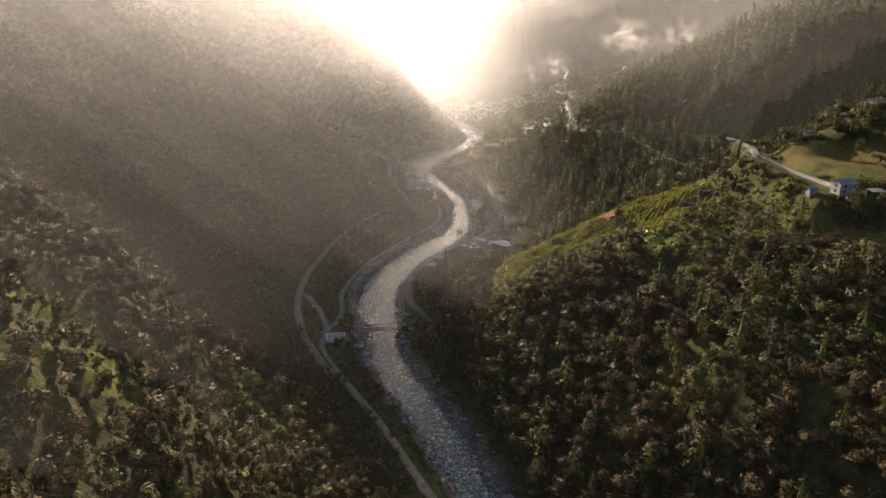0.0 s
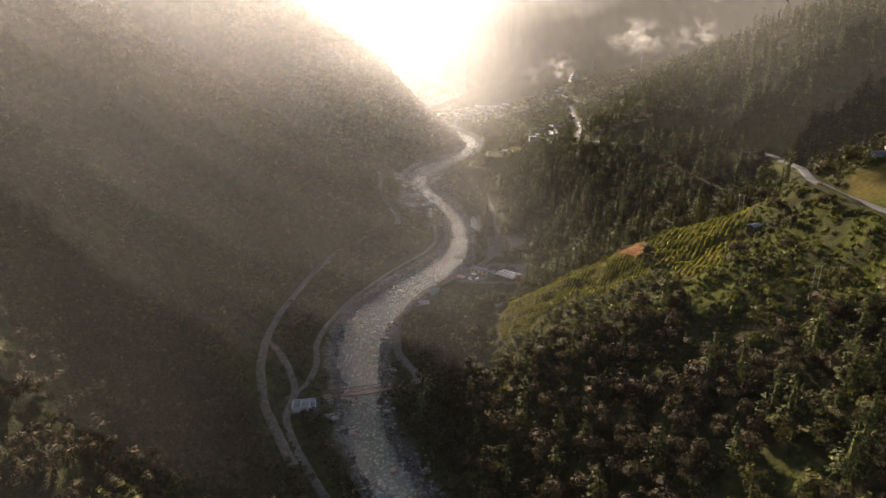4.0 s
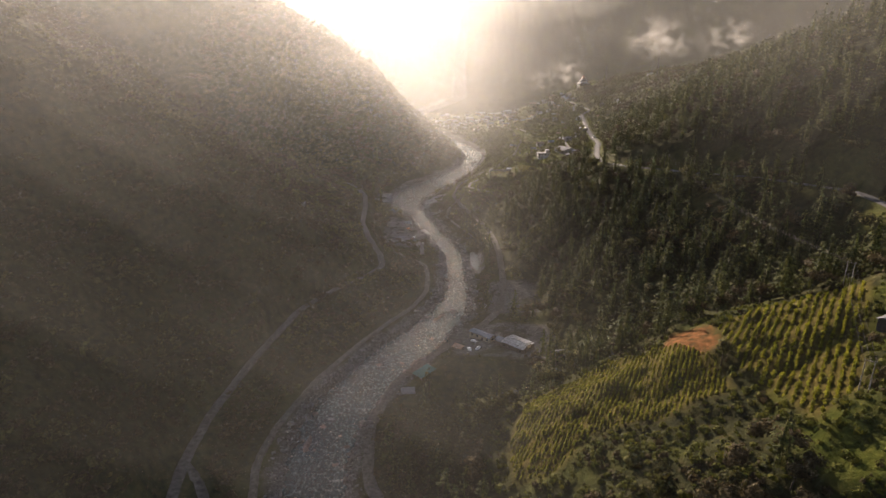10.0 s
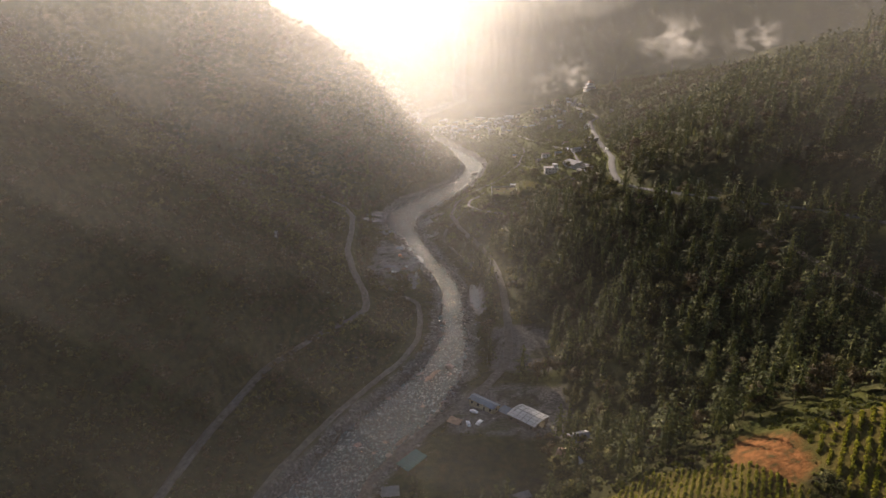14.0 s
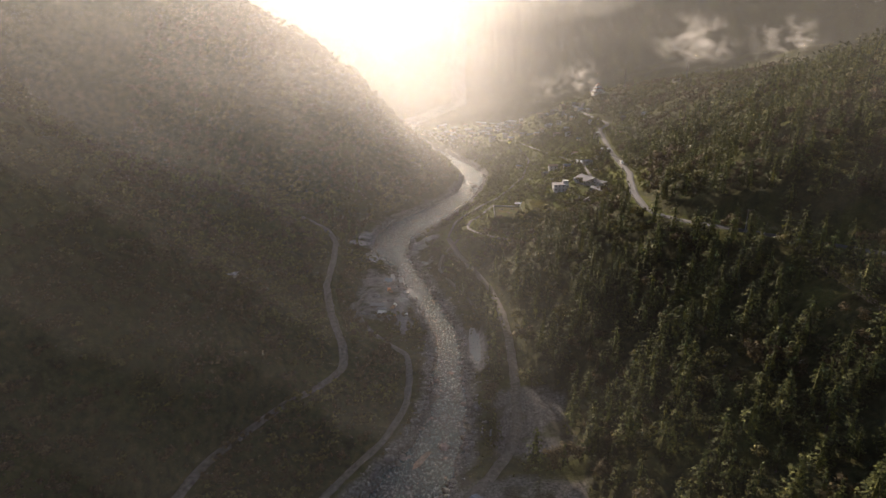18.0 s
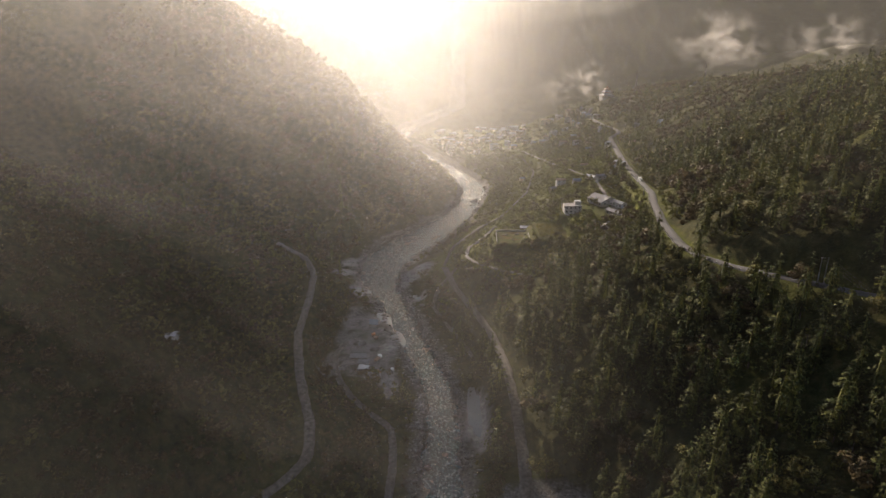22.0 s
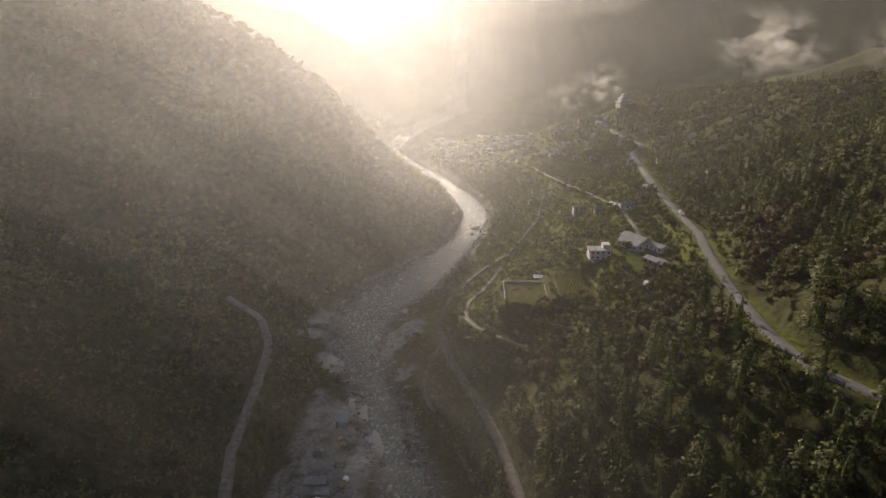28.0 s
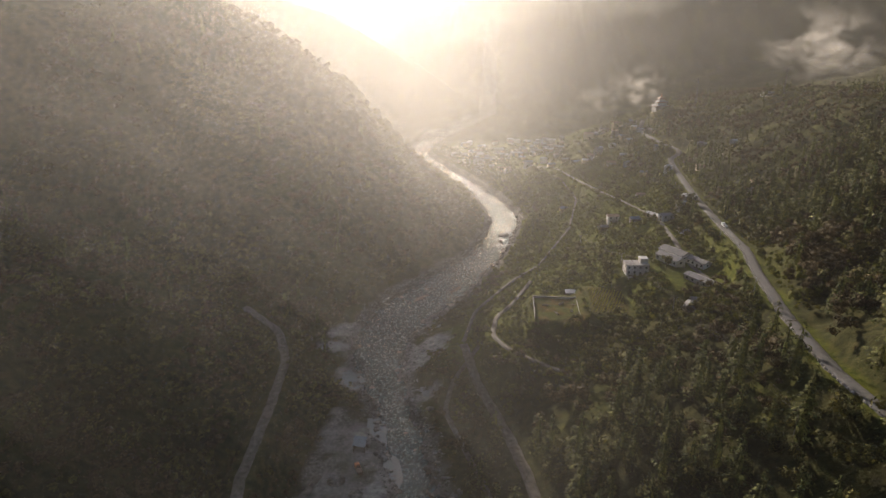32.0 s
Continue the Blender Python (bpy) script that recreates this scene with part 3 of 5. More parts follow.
def bush_crown(seed, n, size):
    r = np.random.default_rng(seed)
    v = r.normal(0, 1, (n, 3))
    v[:, 2] = np.abs(v[:, 2])
    v /= np.linalg.norm(v, axis=1, keepdims=True)
    p = v * (0.55 + 0.15 * np.sin(3 * np.arctan2(v[:, 1], v[:, 0]) + seed))[:, None] * r.uniform(0.75, 1.05, (n, 1)) * (1, 1, 1.2)
    return np.concatenate([leaf_quads(p, v, size, r), clump(np.array([0, 0, 0.1]), 0.45, r)])


def trunk_tube(seed, top, base, bend, limbs):
    """A tapered trunk with limbs, unit height."""
    r = np.random.default_rng(seed)
    verts, faces = [], []

    def tube(points, radii, k=6):
        start = len(verts)
        for p, q in zip(points, radii):
            for j in range(k):
                verts.append((p[0] + q * math.cos(j * 2 * math.pi / k), p[1] + q * math.sin(j * 2 * math.pi / k), p[2]))
        for i in range(len(points) - 1):
            for j in range(k):
                a, b = start + i * k + j, start + i * k + (j + 1) % k
                faces.append((a, b, b + k, a + k))

    bx, by = r.normal(0, bend, 2)
    spine = [(bx * u * u, by * u * u, -0.06 + (top + 0.06) * u) for u in np.linspace(0, 1, 6)]
    tube(spine, [base * (1.5 if i == 0 else 1) * (1 - 0.85 * u) for i, u in enumerate(np.linspace(0, 1, 6))])
    for _ in range(limbs):
        u = r.uniform(0.4, 0.85)
        a, l = r.uniform(0, 2 * np.pi), r.uniform(0.12, 0.22)
        s = Vector((bx * u * u, by * u * u, top * u))
        tube([s, s + Vector((math.cos(a) * l * 0.6, math.sin(a) * l * 0.6, l * 0.35)), s + Vector((math.cos(a) * l, math.sin(a) * l, l * 0.8))], [base * 0.4, base * 0.28, base * 0.1], 5)
    return np.array(verts), np.array(faces)


KINDS = {"pine": (pine_crown, PINE, 0.032), "oak": (broad_crown, OAK, 0.05), "leafy": (broad_crown, LEAF, 0.05), "bush": (bush_crown, SHRUB, 0.16)}

# places for trees over both slopes
step = 6.0
tx, ty = np.meshgrid(np.arange(-330, 340, step), np.arange(40, 1500, step))
tx, ty = tx.ravel() + rng.uniform(-2.9, 2.9, tx.size), ty.ravel() + rng.uniform(-2.9, 2.9, ty.size)
t_xc, t_hw, t_cs = river_at(ty)
t_off = (tx - t_xc) * t_cs
t_d = np.abs(t_off) - t_hw
t_rd, _, t_rh = near_road(tx, ty)
t_gravel, t_grass, t_field, t_sand, t_bare = cover(tx, ty)
ok = (t_d > 9) & (t_rd > np.where(t_rh > 2.1, t_rh + 5.6, np.where(t_rh < 1.3, t_rh + 1.8, t_rh + 5.0))) & (t_gravel < 0.3) & (t_field < 0.05) & (t_bare < 0.3) & (t_sand < 0.3) & (terrace_in(tx, ty, 1.5) < 0)
ok &= rng.uniform(0, 1, tx.size) > np.clip(t_grass * 0.6, 0, 0.86)
ok &= rng.uniform(0, 1, tx.size) < np.where(t_off > 0, np.where((ty > 430) & (ty < 780), 0.62, 0.9), np.where(ty < 330, 0.95, np.clip(0.75 + 0.4 * wobble(tx, ty, 40, 8.0), 0.4, 0.95)))
tx, ty, t_off, t_grass = tx[ok], ty[ok], t_off[ok], t_grass[ok]
tz = height(tx, ty)
pine_share = np.where(t_off > 0, np.where(ty > 430, 0.6, 0.12), 0.0) + 0.3 * wobble(tx, ty, 60, 9.0) * (ty > 455) * (t_off > 0)
pine_share = np.where((t_off > 0) & (ty > 640) & (tz > 75), np.where(ty > 1000, 0.12, 0.5), pine_share)
pine_share = np.where((ty > 760) & (ty < 1060) & (tx < 150), 0.03, pine_share)
knoll = np.hypot((tx - 190) / 34, (ty - 1362) / 38) < 1
draw = rng.uniform(0, 1, tx.size)
oakish = smooth(-0.3, 0.3, wobble(tx, ty, 45, 3.0) + np.where(ty < 400, 0.3, -0.05))
t_kind = np.where(draw < pine_share, 0, np.where(rng.uniform(0, 1, tx.size) < oakish, 1, 2))
t_kind = np.where(t_grass > 0.5, np.where(rng.uniform(0, 1, tx.size) < 0.4, 3, 2), t_kind)
t_kind = np.where(knoll, 3, t_kind)
scrub = (t_off > 0) & (inside([(5, 400), (10, 300), (60, 285), (150, 280), (215, 300), (215, 420), (100, 440), (30, 432)], tx, ty) > 0)
scrub &= rng.uniform(0, 1, tx.size) < np.where((ty > 335) | (tx > 95), 0.93, 0.35)
t_kind = np.where(scrub, 3, t_kind)
t_high = np.select([t_kind == 0, t_kind == 1, t_kind == 2], [rng.uniform(13, 24, tx.size), rng.uniform(7, 13, tx.size), rng.uniform(7, 13, tx.size)], rng.uniform(1.6, 3.8, tx.size))
t_high = np.where((ty > 770) & (ty < 1050) & (tx < 128) & (t_off > 0), t_high * 0.62, t_high)
t_high = np.where((t_off > 0) & (ty > 1000), t_high * 0.62, t_high)
t_high = np.where((t_off < 0) & (t_kind > 0), t_high * 0.75, t_high)
# the nearest trees of the wooded slope stand as trees of their own
single = (t_off > 0) & (t_kind < 3) & (((tx < 135) & (ty > 430) & (ty < 640)) | ((tx < 130) & (ty > 120) & (ty < 330)))
single = np.where(single)[0][::3][:420]
alone = np.zeros(tx.size, bool)
alone[single] = True
reach = np.hypot(tx, np.maximum(0, ty - 523) + np.maximum(0, 60 - ty))


def planted(name, some, kind, variants, n, size, label):
    """Many trees of one kind, joined."""
    if len(some) == 0:
        return
    crown, mat, _ = KINDS[kind]
    blocks, turned = [], []
    protos = [crown(k, n, size) for k in variants]
    which = rng.integers(0, len(protos), len(some))
    for k, proto in enumerate(protos):
        mine = some[which == k]
        if len(mine) == 0:
            continue
        a = rng.uniform(0, 2 * np.pi, len(mine))
        wide = t_high[mine] * rng.uniform(0.85, 1.2, len(mine))
        flat = proto.reshape(-1, 3)
        nv = rounded(proto, {"pine": 0.35, "bush": 0.0}.get(kind, 0.5), 0.5 if kind == "pine" else 1.0)
        ca, sa = np.cos(a)[:, None], np.sin(a)[:, None]
        turned.append(np.stack([nv[None, :, 0] * ca - nv[None, :, 1] * sa, nv[None, :, 0] * sa + nv[None, :, 1] * ca, np.repeat(nv[None, :, 2], len(mine), 0)], -1).reshape(-1, 3))
        x = flat[None, :, 0] * np.cos(a)[:, None] - flat[None, :, 1] * np.sin(a)[:, None]
        y = flat[None, :, 0] * np.sin(a)[:, None] + flat[None, :, 1] * np.cos(a)[:, None]
        blocks.append(np.stack([x * wide[:, None] + tx[mine][:, None], y * wide[:, None] + ty[mine][:, None], flat[None, :, 2] * t_high[mine][:, None] + tz[mine][:, None] - 0.2], -1).reshape(-1, 3))
    v = np.concatenate(blocks)
    tagged(new(name, leafy_mesh(name, v, np.concatenate(turned), mat)), label, "trees", kind="stuff")


NAMES = ["pine", "oak", "leafy", "bush"]
LABELS = ["dark green pine wood covering the steep valley side", "brownish dry oak wood covering the hillside", "dark green leafy wood on the valley side", "low green bushes scattered over grass"]
for k, kind in enumerate(NAMES):
    mine = (t_kind == k) & ~alone
    close = mine & (t_off > 0) & (reach < 330)
    shade = mine & (t_off <= 0) & (reach < 330) & (ty >= 310)
    bank = mine & (t_off <= 0) & (reach < 330) & (ty < 310)
    planted(kind + "_bank_wood", np.where(bank)[0], kind, (1, 2, 3, 4), 160 if kind != "bush" else 40, KINDS[kind][2] * (1.05 if kind != "bush" else 1.2), LABELS[k] + " above the river road")
    planted(kind + "_wood", np.where(close)[0], kind, (1, 2, 3, 4, 8, 9), {"pine": 260, "bush": 50}.get(kind, 200), KINDS[kind][2] * (1.05 if kind != "bush" else 1.2), LABELS[k])
    planted("shaded_" + kind + "_wood", np.where(shade)[0], kind, (1, 2, 3, 4), 40 if kind != "bush" else 16, KINDS[kind][2] * (1.9 if kind != "bush" else 1.8), LABELS[k] + ", in shade")
    planted("far_" + kind + "_wood", np.where(mine & (reach >= 330))[0], kind, (5, 6, 7), 24 if kind != "bush" else 12, KINDS[kind][2] * (2.4 if kind != "bush" else 2.0), LABELS[k] + ", far off")
TREE_LABEL = ["tall dark green pine on the steep slope", "brownish dry-leaved oak on the slope", "leafy dark green tree on the slope"]
TREE_MESH = {}
for k in range(3):
    for v in range(4):
        crown = KINDS[NAMES[k]][0](30 + 5 * k + v, 340, KINDS[NAMES[k]][2] * 0.95)
        nv = rounded(crown, 0.35 if k == 0 else 0.5, 0.5 if k == 0 else 1.0)
        crown = crown.reshape(-1, 3)
        tv, tf = trunk_tube(60 + 5 * k + v, 0.95 if k == 0 else 0.6, 0.014 if k == 0 else 0.028, 0.03, 0 if k == 0 else 6)
        TREE_MESH[k, v] = (leafy_mesh("crown", crown, nv, KINDS[NAMES[k]][1]), mesh_of("trunk", tv, tf, [BARK]))


def tree(x, y, z, high, kind, variant, label, group=""):
    e = new(("pine_tree", "oak_tree", "leafy_tree")[kind])
    e.matrix_world = pose(x, y, z - 0.2, 0, 0, (x * 37 + y * 11) % 360) @ Matrix.Diagonal((high, high, high, 1))
    tagged(e, label, "tree", group)
    crown, trunk = TREE_MESH[kind, variant]
    new("trunk", trunk).parent = e
    new("crown", crown).parent = e


for n_, i in enumerate(single):
    k = int(t_kind[i])
    tree(tx[i], ty[i], tz[i], t_high[i], k, n_ % 4, TREE_LABEL[k], "trees on the slope")
for x_, y_, h_, k_ in ((92.5, 389, 9.5, 2), (95, 391, 7, 2), (188, 1376, 10, 2), (182, 1382, 14, 0), (176, 1372, 8, 2), (206, 1384, 9, 2), (178, 455, 15, 0), (196, 470, 17, 0), (60, 870, 8, 2), (64, 886, 9, 2), (92, 868, 9, 2), (150, 372, 6, 2)):
    tree(x_, y_, ground(x_, y_), h_, k_, 1, "lone bushy tree at the field's edge" if h_ == 9.5 else "tree standing in the open", "trees in the open")


# ---------------------------------------------------------------- mist sheets, standing in for haze and sun glare
def haze_glare_mat(name, amount, patchy, across, up):
    """A thin sheet that lets most light through, standing in for haze and glare; across and up: its density along the
    sheet and by height, from 0 to 1.
    """
    m = Mat(name)
    m.t.nodes.remove(m.b)
    gen = m.t.nodes.new("ShaderNodeTexCoord").outputs["Generated"]
    sep = m.t.nodes.new("ShaderNodeSeparateXYZ")
    m.join(gen, sep.inputs[0])

    def mult(a, b):
        n = m.t.nodes.new("ShaderNodeMath")
        n.operation = "MULTIPLY"
        for s, v in ((n.inputs[0], a), (n.inputs[1], b)):
            if isinstance(v, bpy.types.NodeSocket):
                m.join(v, s)
            else:
                s.default_value = v
        return n.outputs[0]

    edge_x = m.ramp(sep.outputs[0], [(at, (v, v, v)) for at, v in across])
    edge_z = m.ramp(sep.outputs[2], [(at, (v, v, v)) for at, v in up])
    cloud = m.ramp(m.noise(patchy, 4.0), [(0.3, (0.5, 0.5, 0.5)), (0.7, (1, 1, 1))])
    fac = mult(mult(mult(edge_x, edge_z), cloud), amount)
    clear = m.node("ShaderNodeBsdfTransparent")
    veil = m.node("ShaderNodeBsdfTranslucent", Color=(0.93, 0.93, 0.9, 1))
    mix = m.t.nodes.new("ShaderNodeMixShader")
    m.join(fac, mix.inputs[0])
    m.join(clear.outputs[0], mix.inputs[1])
    m.join(veil.outputs[0], mix.inputs[2])
    m.join(mix.outputs[0], m.t.nodes["Material Output"].inputs[0])
    return m.m


HAZE_GLARE_MATS = {}


def mist(y, xs, zs, amount, patchy=0.005):
    """A sheet across the valley in place of haze and veiling glare; xs and zs: (metres, density)."""
    (x0, _), (x1, _), (z0, _), (z1, _) = xs[0], xs[-1], zs[0], zs[-1]
    key = (tuple(xs), tuple(zs), amount, patchy)
    if key not in HAZE_GLARE_MATS:
        HAZE_GLARE_MATS[key] = haze_glare_mat("mist", amount, patchy, [((x - x0) / (x1 - x0), v) for x, v in xs], [((z - z0) / (z1 - z0), v) for z, v in zs])
    n, k = 12, 6
    us, vs = np.meshgrid(np.linspace(0, 1, n), np.linspace(0, 1, k))
    v = np.stack([x0 + (x1 - x0) * us, y + 12 * np.sin(us * 5 + y), z0 + (z1 - z0) * vs], -1).reshape(-1, 3)
    i = np.arange(n * k).reshape(k, n)
    f = np.stack([i[:-1, :-1], i[:-1, 1:], i[1:, 1:], i[1:, :-1]], -1).reshape(-1, 4)
    tagged(new("mist", mesh_of("mist", v, f, [HAZE_GLARE_MATS[key]])), "thin translucent sheet standing in for valley haze and sun glare", "mist", kind="stuff")


# sheets graded to imitate the sun's veiling glare: a layer just below the ridges, higher ones along the shaded side and
# farther on, and the haze round the town and the mountain
LAYER_X = ((-430, 0.0), (-300, 0.5), (-150, 1.0), (-85, 0.9), (-50, 0.12), (0, 0.06), (60, 0.04), (160, 0.0))
SIDE_X = ((-520, 0.0), (-380, 0.7), (-200, 1.0), (-90, 0.8), (-22, 0.0))
HIGH_X = ((-480, 0.0), (-360, 0.45), (-170, 1.0), (-50, 1.0), (20, 0.4), (80, 0.1), (230, 0.07), (380, 0.05), (500, 0.0))
LOW_X = ((-120, 0.0), (-70, 0.9), (-20, 1.0), (30, 0.4), (80, 0.0))
for k in range(15):
    mist(85 + 66 * k, LAYER_X, ((30, 0.0), (55, 0.45), (90, 0.85), (150, 1.0), (171, 0.0)), 0.0085)
for k in range(8):
    mist(325 + 55 * k, LOW_X, ((0, 0.3), (40, 1.0), (90, 0.6), (128, 0.0)), 0.013)
for k in range(8):
    mist(130 + 72 * k, SIDE_X, ((145, 0.0), (172, 0.5), (230, 1.0), (330, 0.7), (460, 0.0)), 0.034)
for k in range(10):
    mist(632 + 46 * k, HIGH_X, ((30, 0.2), (60, 0.5), (100, 0.85), (150, 1.0), (200, 1.0), (260, 0.75), (400, 0.0)), 0.007 + 0.004 * k)
RIDGE_X = ((90, 0.0), (170, 0.7), (260, 1.0), (380, 0.6), (460, 0.0))
for k in range(5):
    mist(440 + 56 * k, RIDGE_X, ((60, 0.1), (110, 0.6), (160, 1.0), (220, 0.8), (320, 0.0)), 0.008)
FAR_X = ((-900, 0.0), (-600, 0.8), (-200, 1.0), (0, 0.75), (100, 0.3), (200, 0.12), (600, 0.06), (900, 0.0))
for y_, a_ in ((1110, 0.03), (1200, 0.03), (1290, 0.03), (1400, 0.035), (1500, 0.035), (1610, 0.035), (1730, 0.035), (1870, 0.035)):
    mist(y_, FAR_X, ((-20, 0.2), (60, 0.6), (180, 1.0), (320, 0.7), (520, 0.0)), a_)
END_X = ((-1500, 0.0), (-960, 0.9), (-60, 1.0), (372, 0.4), (840, 0.1), (2100, 0.02))
for y_, a_ in ((2120, 0.08), (2270, 0.08), (2420, 0.1)):
    mist(y_, END_X, ((-20, 0.3), (160, 0.8), (450, 1.0), (900, 0.0)), a_)


def wisp(x, y, z, w, h, amount, seed, label):
    """A torn scrap of cloud or smoke, slightly curved."""
    us, vs = np.meshgrid(np.linspace(0, 1, 10), np.linspace(0, 1, 8))
    v = np.stack([x + (us - 0.5) * w, y + 6 * np.sin(us * 3 + seed), z + vs * h], -1).reshape(-1, 3)
    i = np.arange(80).reshape(8, 10)
    f = np.stack([i[:-1, :-1], i[:-1, 1:], i[1:, 1:], i[1:, :-1]], -1).reshape(-1, 4)
    m = Mat("wisp")
    m.t.nodes.remove(m.b)
    gen = m.t.nodes.new("ShaderNodeTexCoord").outputs["Generated"]
    dist = m.t.nodes.new("ShaderNodeVectorMath")
    dist.operation = "DISTANCE"
    flat = m.node("ShaderNodeMapping", Scale=(1.0, 0.0, 1.0))
    m.join(gen, flat.inputs[0])
    m.join(flat.outputs[0], dist.inputs[0])
    dist.inputs[1].default_value = (0.5, 0.0, 0.5)
    shape = m.node("ShaderNodeMapping", Scale=(3.2, 1.0, 3.6), Location=(seed, 0, seed))
    m.join(gen, shape.inputs[0])
    tear = m.node("ShaderNodeTexNoise", Scale=1.3, Detail=8.0, Roughness=0.58, Distortion=0.5)
    m.join(shape.outputs[0], tear.inputs["Vector"])
    torn = m.ramp(tear.outputs["Fac"], [(0.45, (0, 0, 0)), (0.8, (1, 1, 1))])
    round_ = m.ramp(dist.outputs["Value"], [(0.12, (1, 1, 1)), (0.48, (0, 0, 0))])
    n = m.t.nodes.new("ShaderNodeMath")
    n.operation = "MULTIPLY"
    m.join(torn, n.inputs[0])
    m.join(round_, n.inputs[1])
    n2 = m.t.nodes.new("ShaderNodeMath")
    n2.operation = "MULTIPLY"
    m.join(n.outputs[0], n2.inputs[0])
    n2.inputs[1].default_value = amount
    mix = m.t.nodes.new("ShaderNodeMixShader")
    m.join(n2.outputs[0], mix.inputs[0])
    m.join(m.node("ShaderNodeBsdfTransparent").outputs[0], mix.inputs[1])
    m.join(m.node("ShaderNodeBsdfTranslucent", Color=(0.95, 0.93, 0.9, 1)).outputs[0], mix.inputs[2])
    m.join(mix.outputs[0], m.t.nodes["Material Output"].inputs[0])
    tagged(new("cloud_wisp", mesh_of("cloud_wisp", v, f, [m.m])), label, "cloud", kind="stuff")


wisp(231, 1040, 138, 105, 66, 0.19, 1.0, "torn white scrap of morning cloud above the ridge")
wisp(290, 960, 148, 80, 50, 0.17, 2.3, "torn white scrap of morning cloud above the ridge")
wisp(172, 1385, 84, 70, 60, 0.2, 3.1, "pale smoke drifting from the hilltop temple")
wisp(140, 1395, 62, 110, 70, 0.16, 4.4, "pale smoke drifting from the hilltop temple")

# ---------------------------------------------------------------- builders for made things
WHITE = plain("white_wash", (0.42, 0.405, 0.375), 0.85)
CREAM = plain("cream_wall", (0.4, 0.33, 0.21), 0.85)
STONE = plain("grey_stone", (0.22, 0.21, 0.2), 0.95, vary=0.4)
BRICKY = plain("red_clay", (0.3, 0.15, 0.09), 0.9)
WOOD = plain("weathered_wood", (0.1, 0.084, 0.068), 0.9, vary=0.35)
TIN = plain("worn_tin", (0.13, 0.13, 0.135), 0.7, 0.1, 0.3, 0.7)
BLUE_TIN = plain("blue_tin", (0.085, 0.115, 0.15), 0.55, 0.2, 0.25, 0.7)
WHITE_TIN = plain("white_tin", (0.33, 0.34, 0.34), 0.6, 0.2, 0.18, 0.7)
TEAL = plain("green_tarpaulin", (0.035, 0.1, 0.085), 0.7)
RUSTY = plain("rusty_tin", (0.24, 0.16, 0.11), 0.7, 0.3, 0.4, 0.8)
STEEL = plain("painted_steel", (0.085, 0.08, 0.078), 0.6, 0.4, 0.3)
DARK = plain("dark_trim", (0.05, 0.04, 0.035), 0.7)
RUBBER = plain("black_rubber", (0.02, 0.02, 0.02), 0.9)
PAINT = plain("white_paint", (0.7, 0.7, 0.68), 0.35, spec=0.5)
REDP = plain("orange_paint", (0.45, 0.16, 0.06), 0.45, spec=0.5)
gl = Mat("window_glass")
GLASS = gl.done((0.03, 0.035, 0.04), 0.08, 0.0, 0.6)
gr = Mat("boulder_stone")
gr.bump(gr.noise(1.2, 8.0), 0.6, 0.3)
ROCK = gr.done(gr.ramp(gr.noise(0.7, 8.0), [(0.3, (0.05, 0.048, 0.044)), (0.55, (0.12, 0.115, 0.105)), (0.8, (0.25, 0.24, 0.22))]), 0.9)


def box(bm, cx, cy, cz, sx, sy, sz, bevel=0.0):
    got = bmesh.ops.create_cube(bm, size=1.0, matrix=Matrix.Translation((cx, cy, cz)) @ Matrix.Diagonal((sx, sy, sz, 1)))
    if bevel:
        edges = list({e for v in got["verts"] for e in v.link_edges})
        bmesh.ops.bevel(bm, geom=edges, offset=bevel, segments=1, affect="EDGES")
    return bm


def one_box(*a, bevel=0.0):
    return box(bmesh.new(), *a, bevel=bevel)


def bar(bm, a, b, thick):
    a, b = Vector(a), Vector(b)
    d = b - a
    m = Matrix.Translation((a + b) / 2) @ d.to_track_quat("Z", "Y").to_matrix().to_4x4() @ Matrix.Diagonal((thick, thick, d.length, 1))
    bmesh.ops.create_cube(bm, size=1.0, matrix=m)
    return bm


def thing(name, x, y, z, turn, label, category, group=""):
    e = new(name)
    e.matrix_world = pose(x, y, z, 0, 0, turn)
    return tagged(e, label, category, group)


def tin_roof(w, l, z, rise, over=0.5, waves=True, shed=False):
    """A roof of two sloping sheets (or one) with standing ribs and thickness; the ridge runs along x."""
    bm = bmesh.new()
    hw, hl = w / 2 + over, l / 2 + over
    line = [(-hl, z), (hl, z + rise)] if shed else [(-hl, z), (0, z + rise), (hl, z)]
    n = max(4, int(w / 0.7))
    tops, lows = [], []
    for k in range(n + 1):
        xa = -hw + 2 * hw * k / n
        lift = 0.16 if waves and k % 2 else 0.1
        tops.append([bm.verts.new((xa, yy, zz + lift)) for yy, zz in line])
        lows.append([bm.verts.new((xa, yy, zz)) for yy, zz in line])
    m = len(line)
    for k in range(n):
        for j in range(m - 1):
            bm.faces.new((tops[k][j], tops[k + 1][j], tops[k + 1][j + 1], tops[k][j + 1]))
            bm.faces.new((lows[k][j + 1], lows[k + 1][j + 1], lows[k + 1][j], lows[k][j]))
        for j in (0, m - 1):
            bm.faces.new((lows[k][j], lows[k + 1][j], tops[k + 1][j], tops[k][j]))
    for k in (0, n):
        for j in range(m - 1):
            bm.faces.new((lows[k][j], lows[k][j + 1], tops[k][j + 1], tops[k][j]))
    return bm


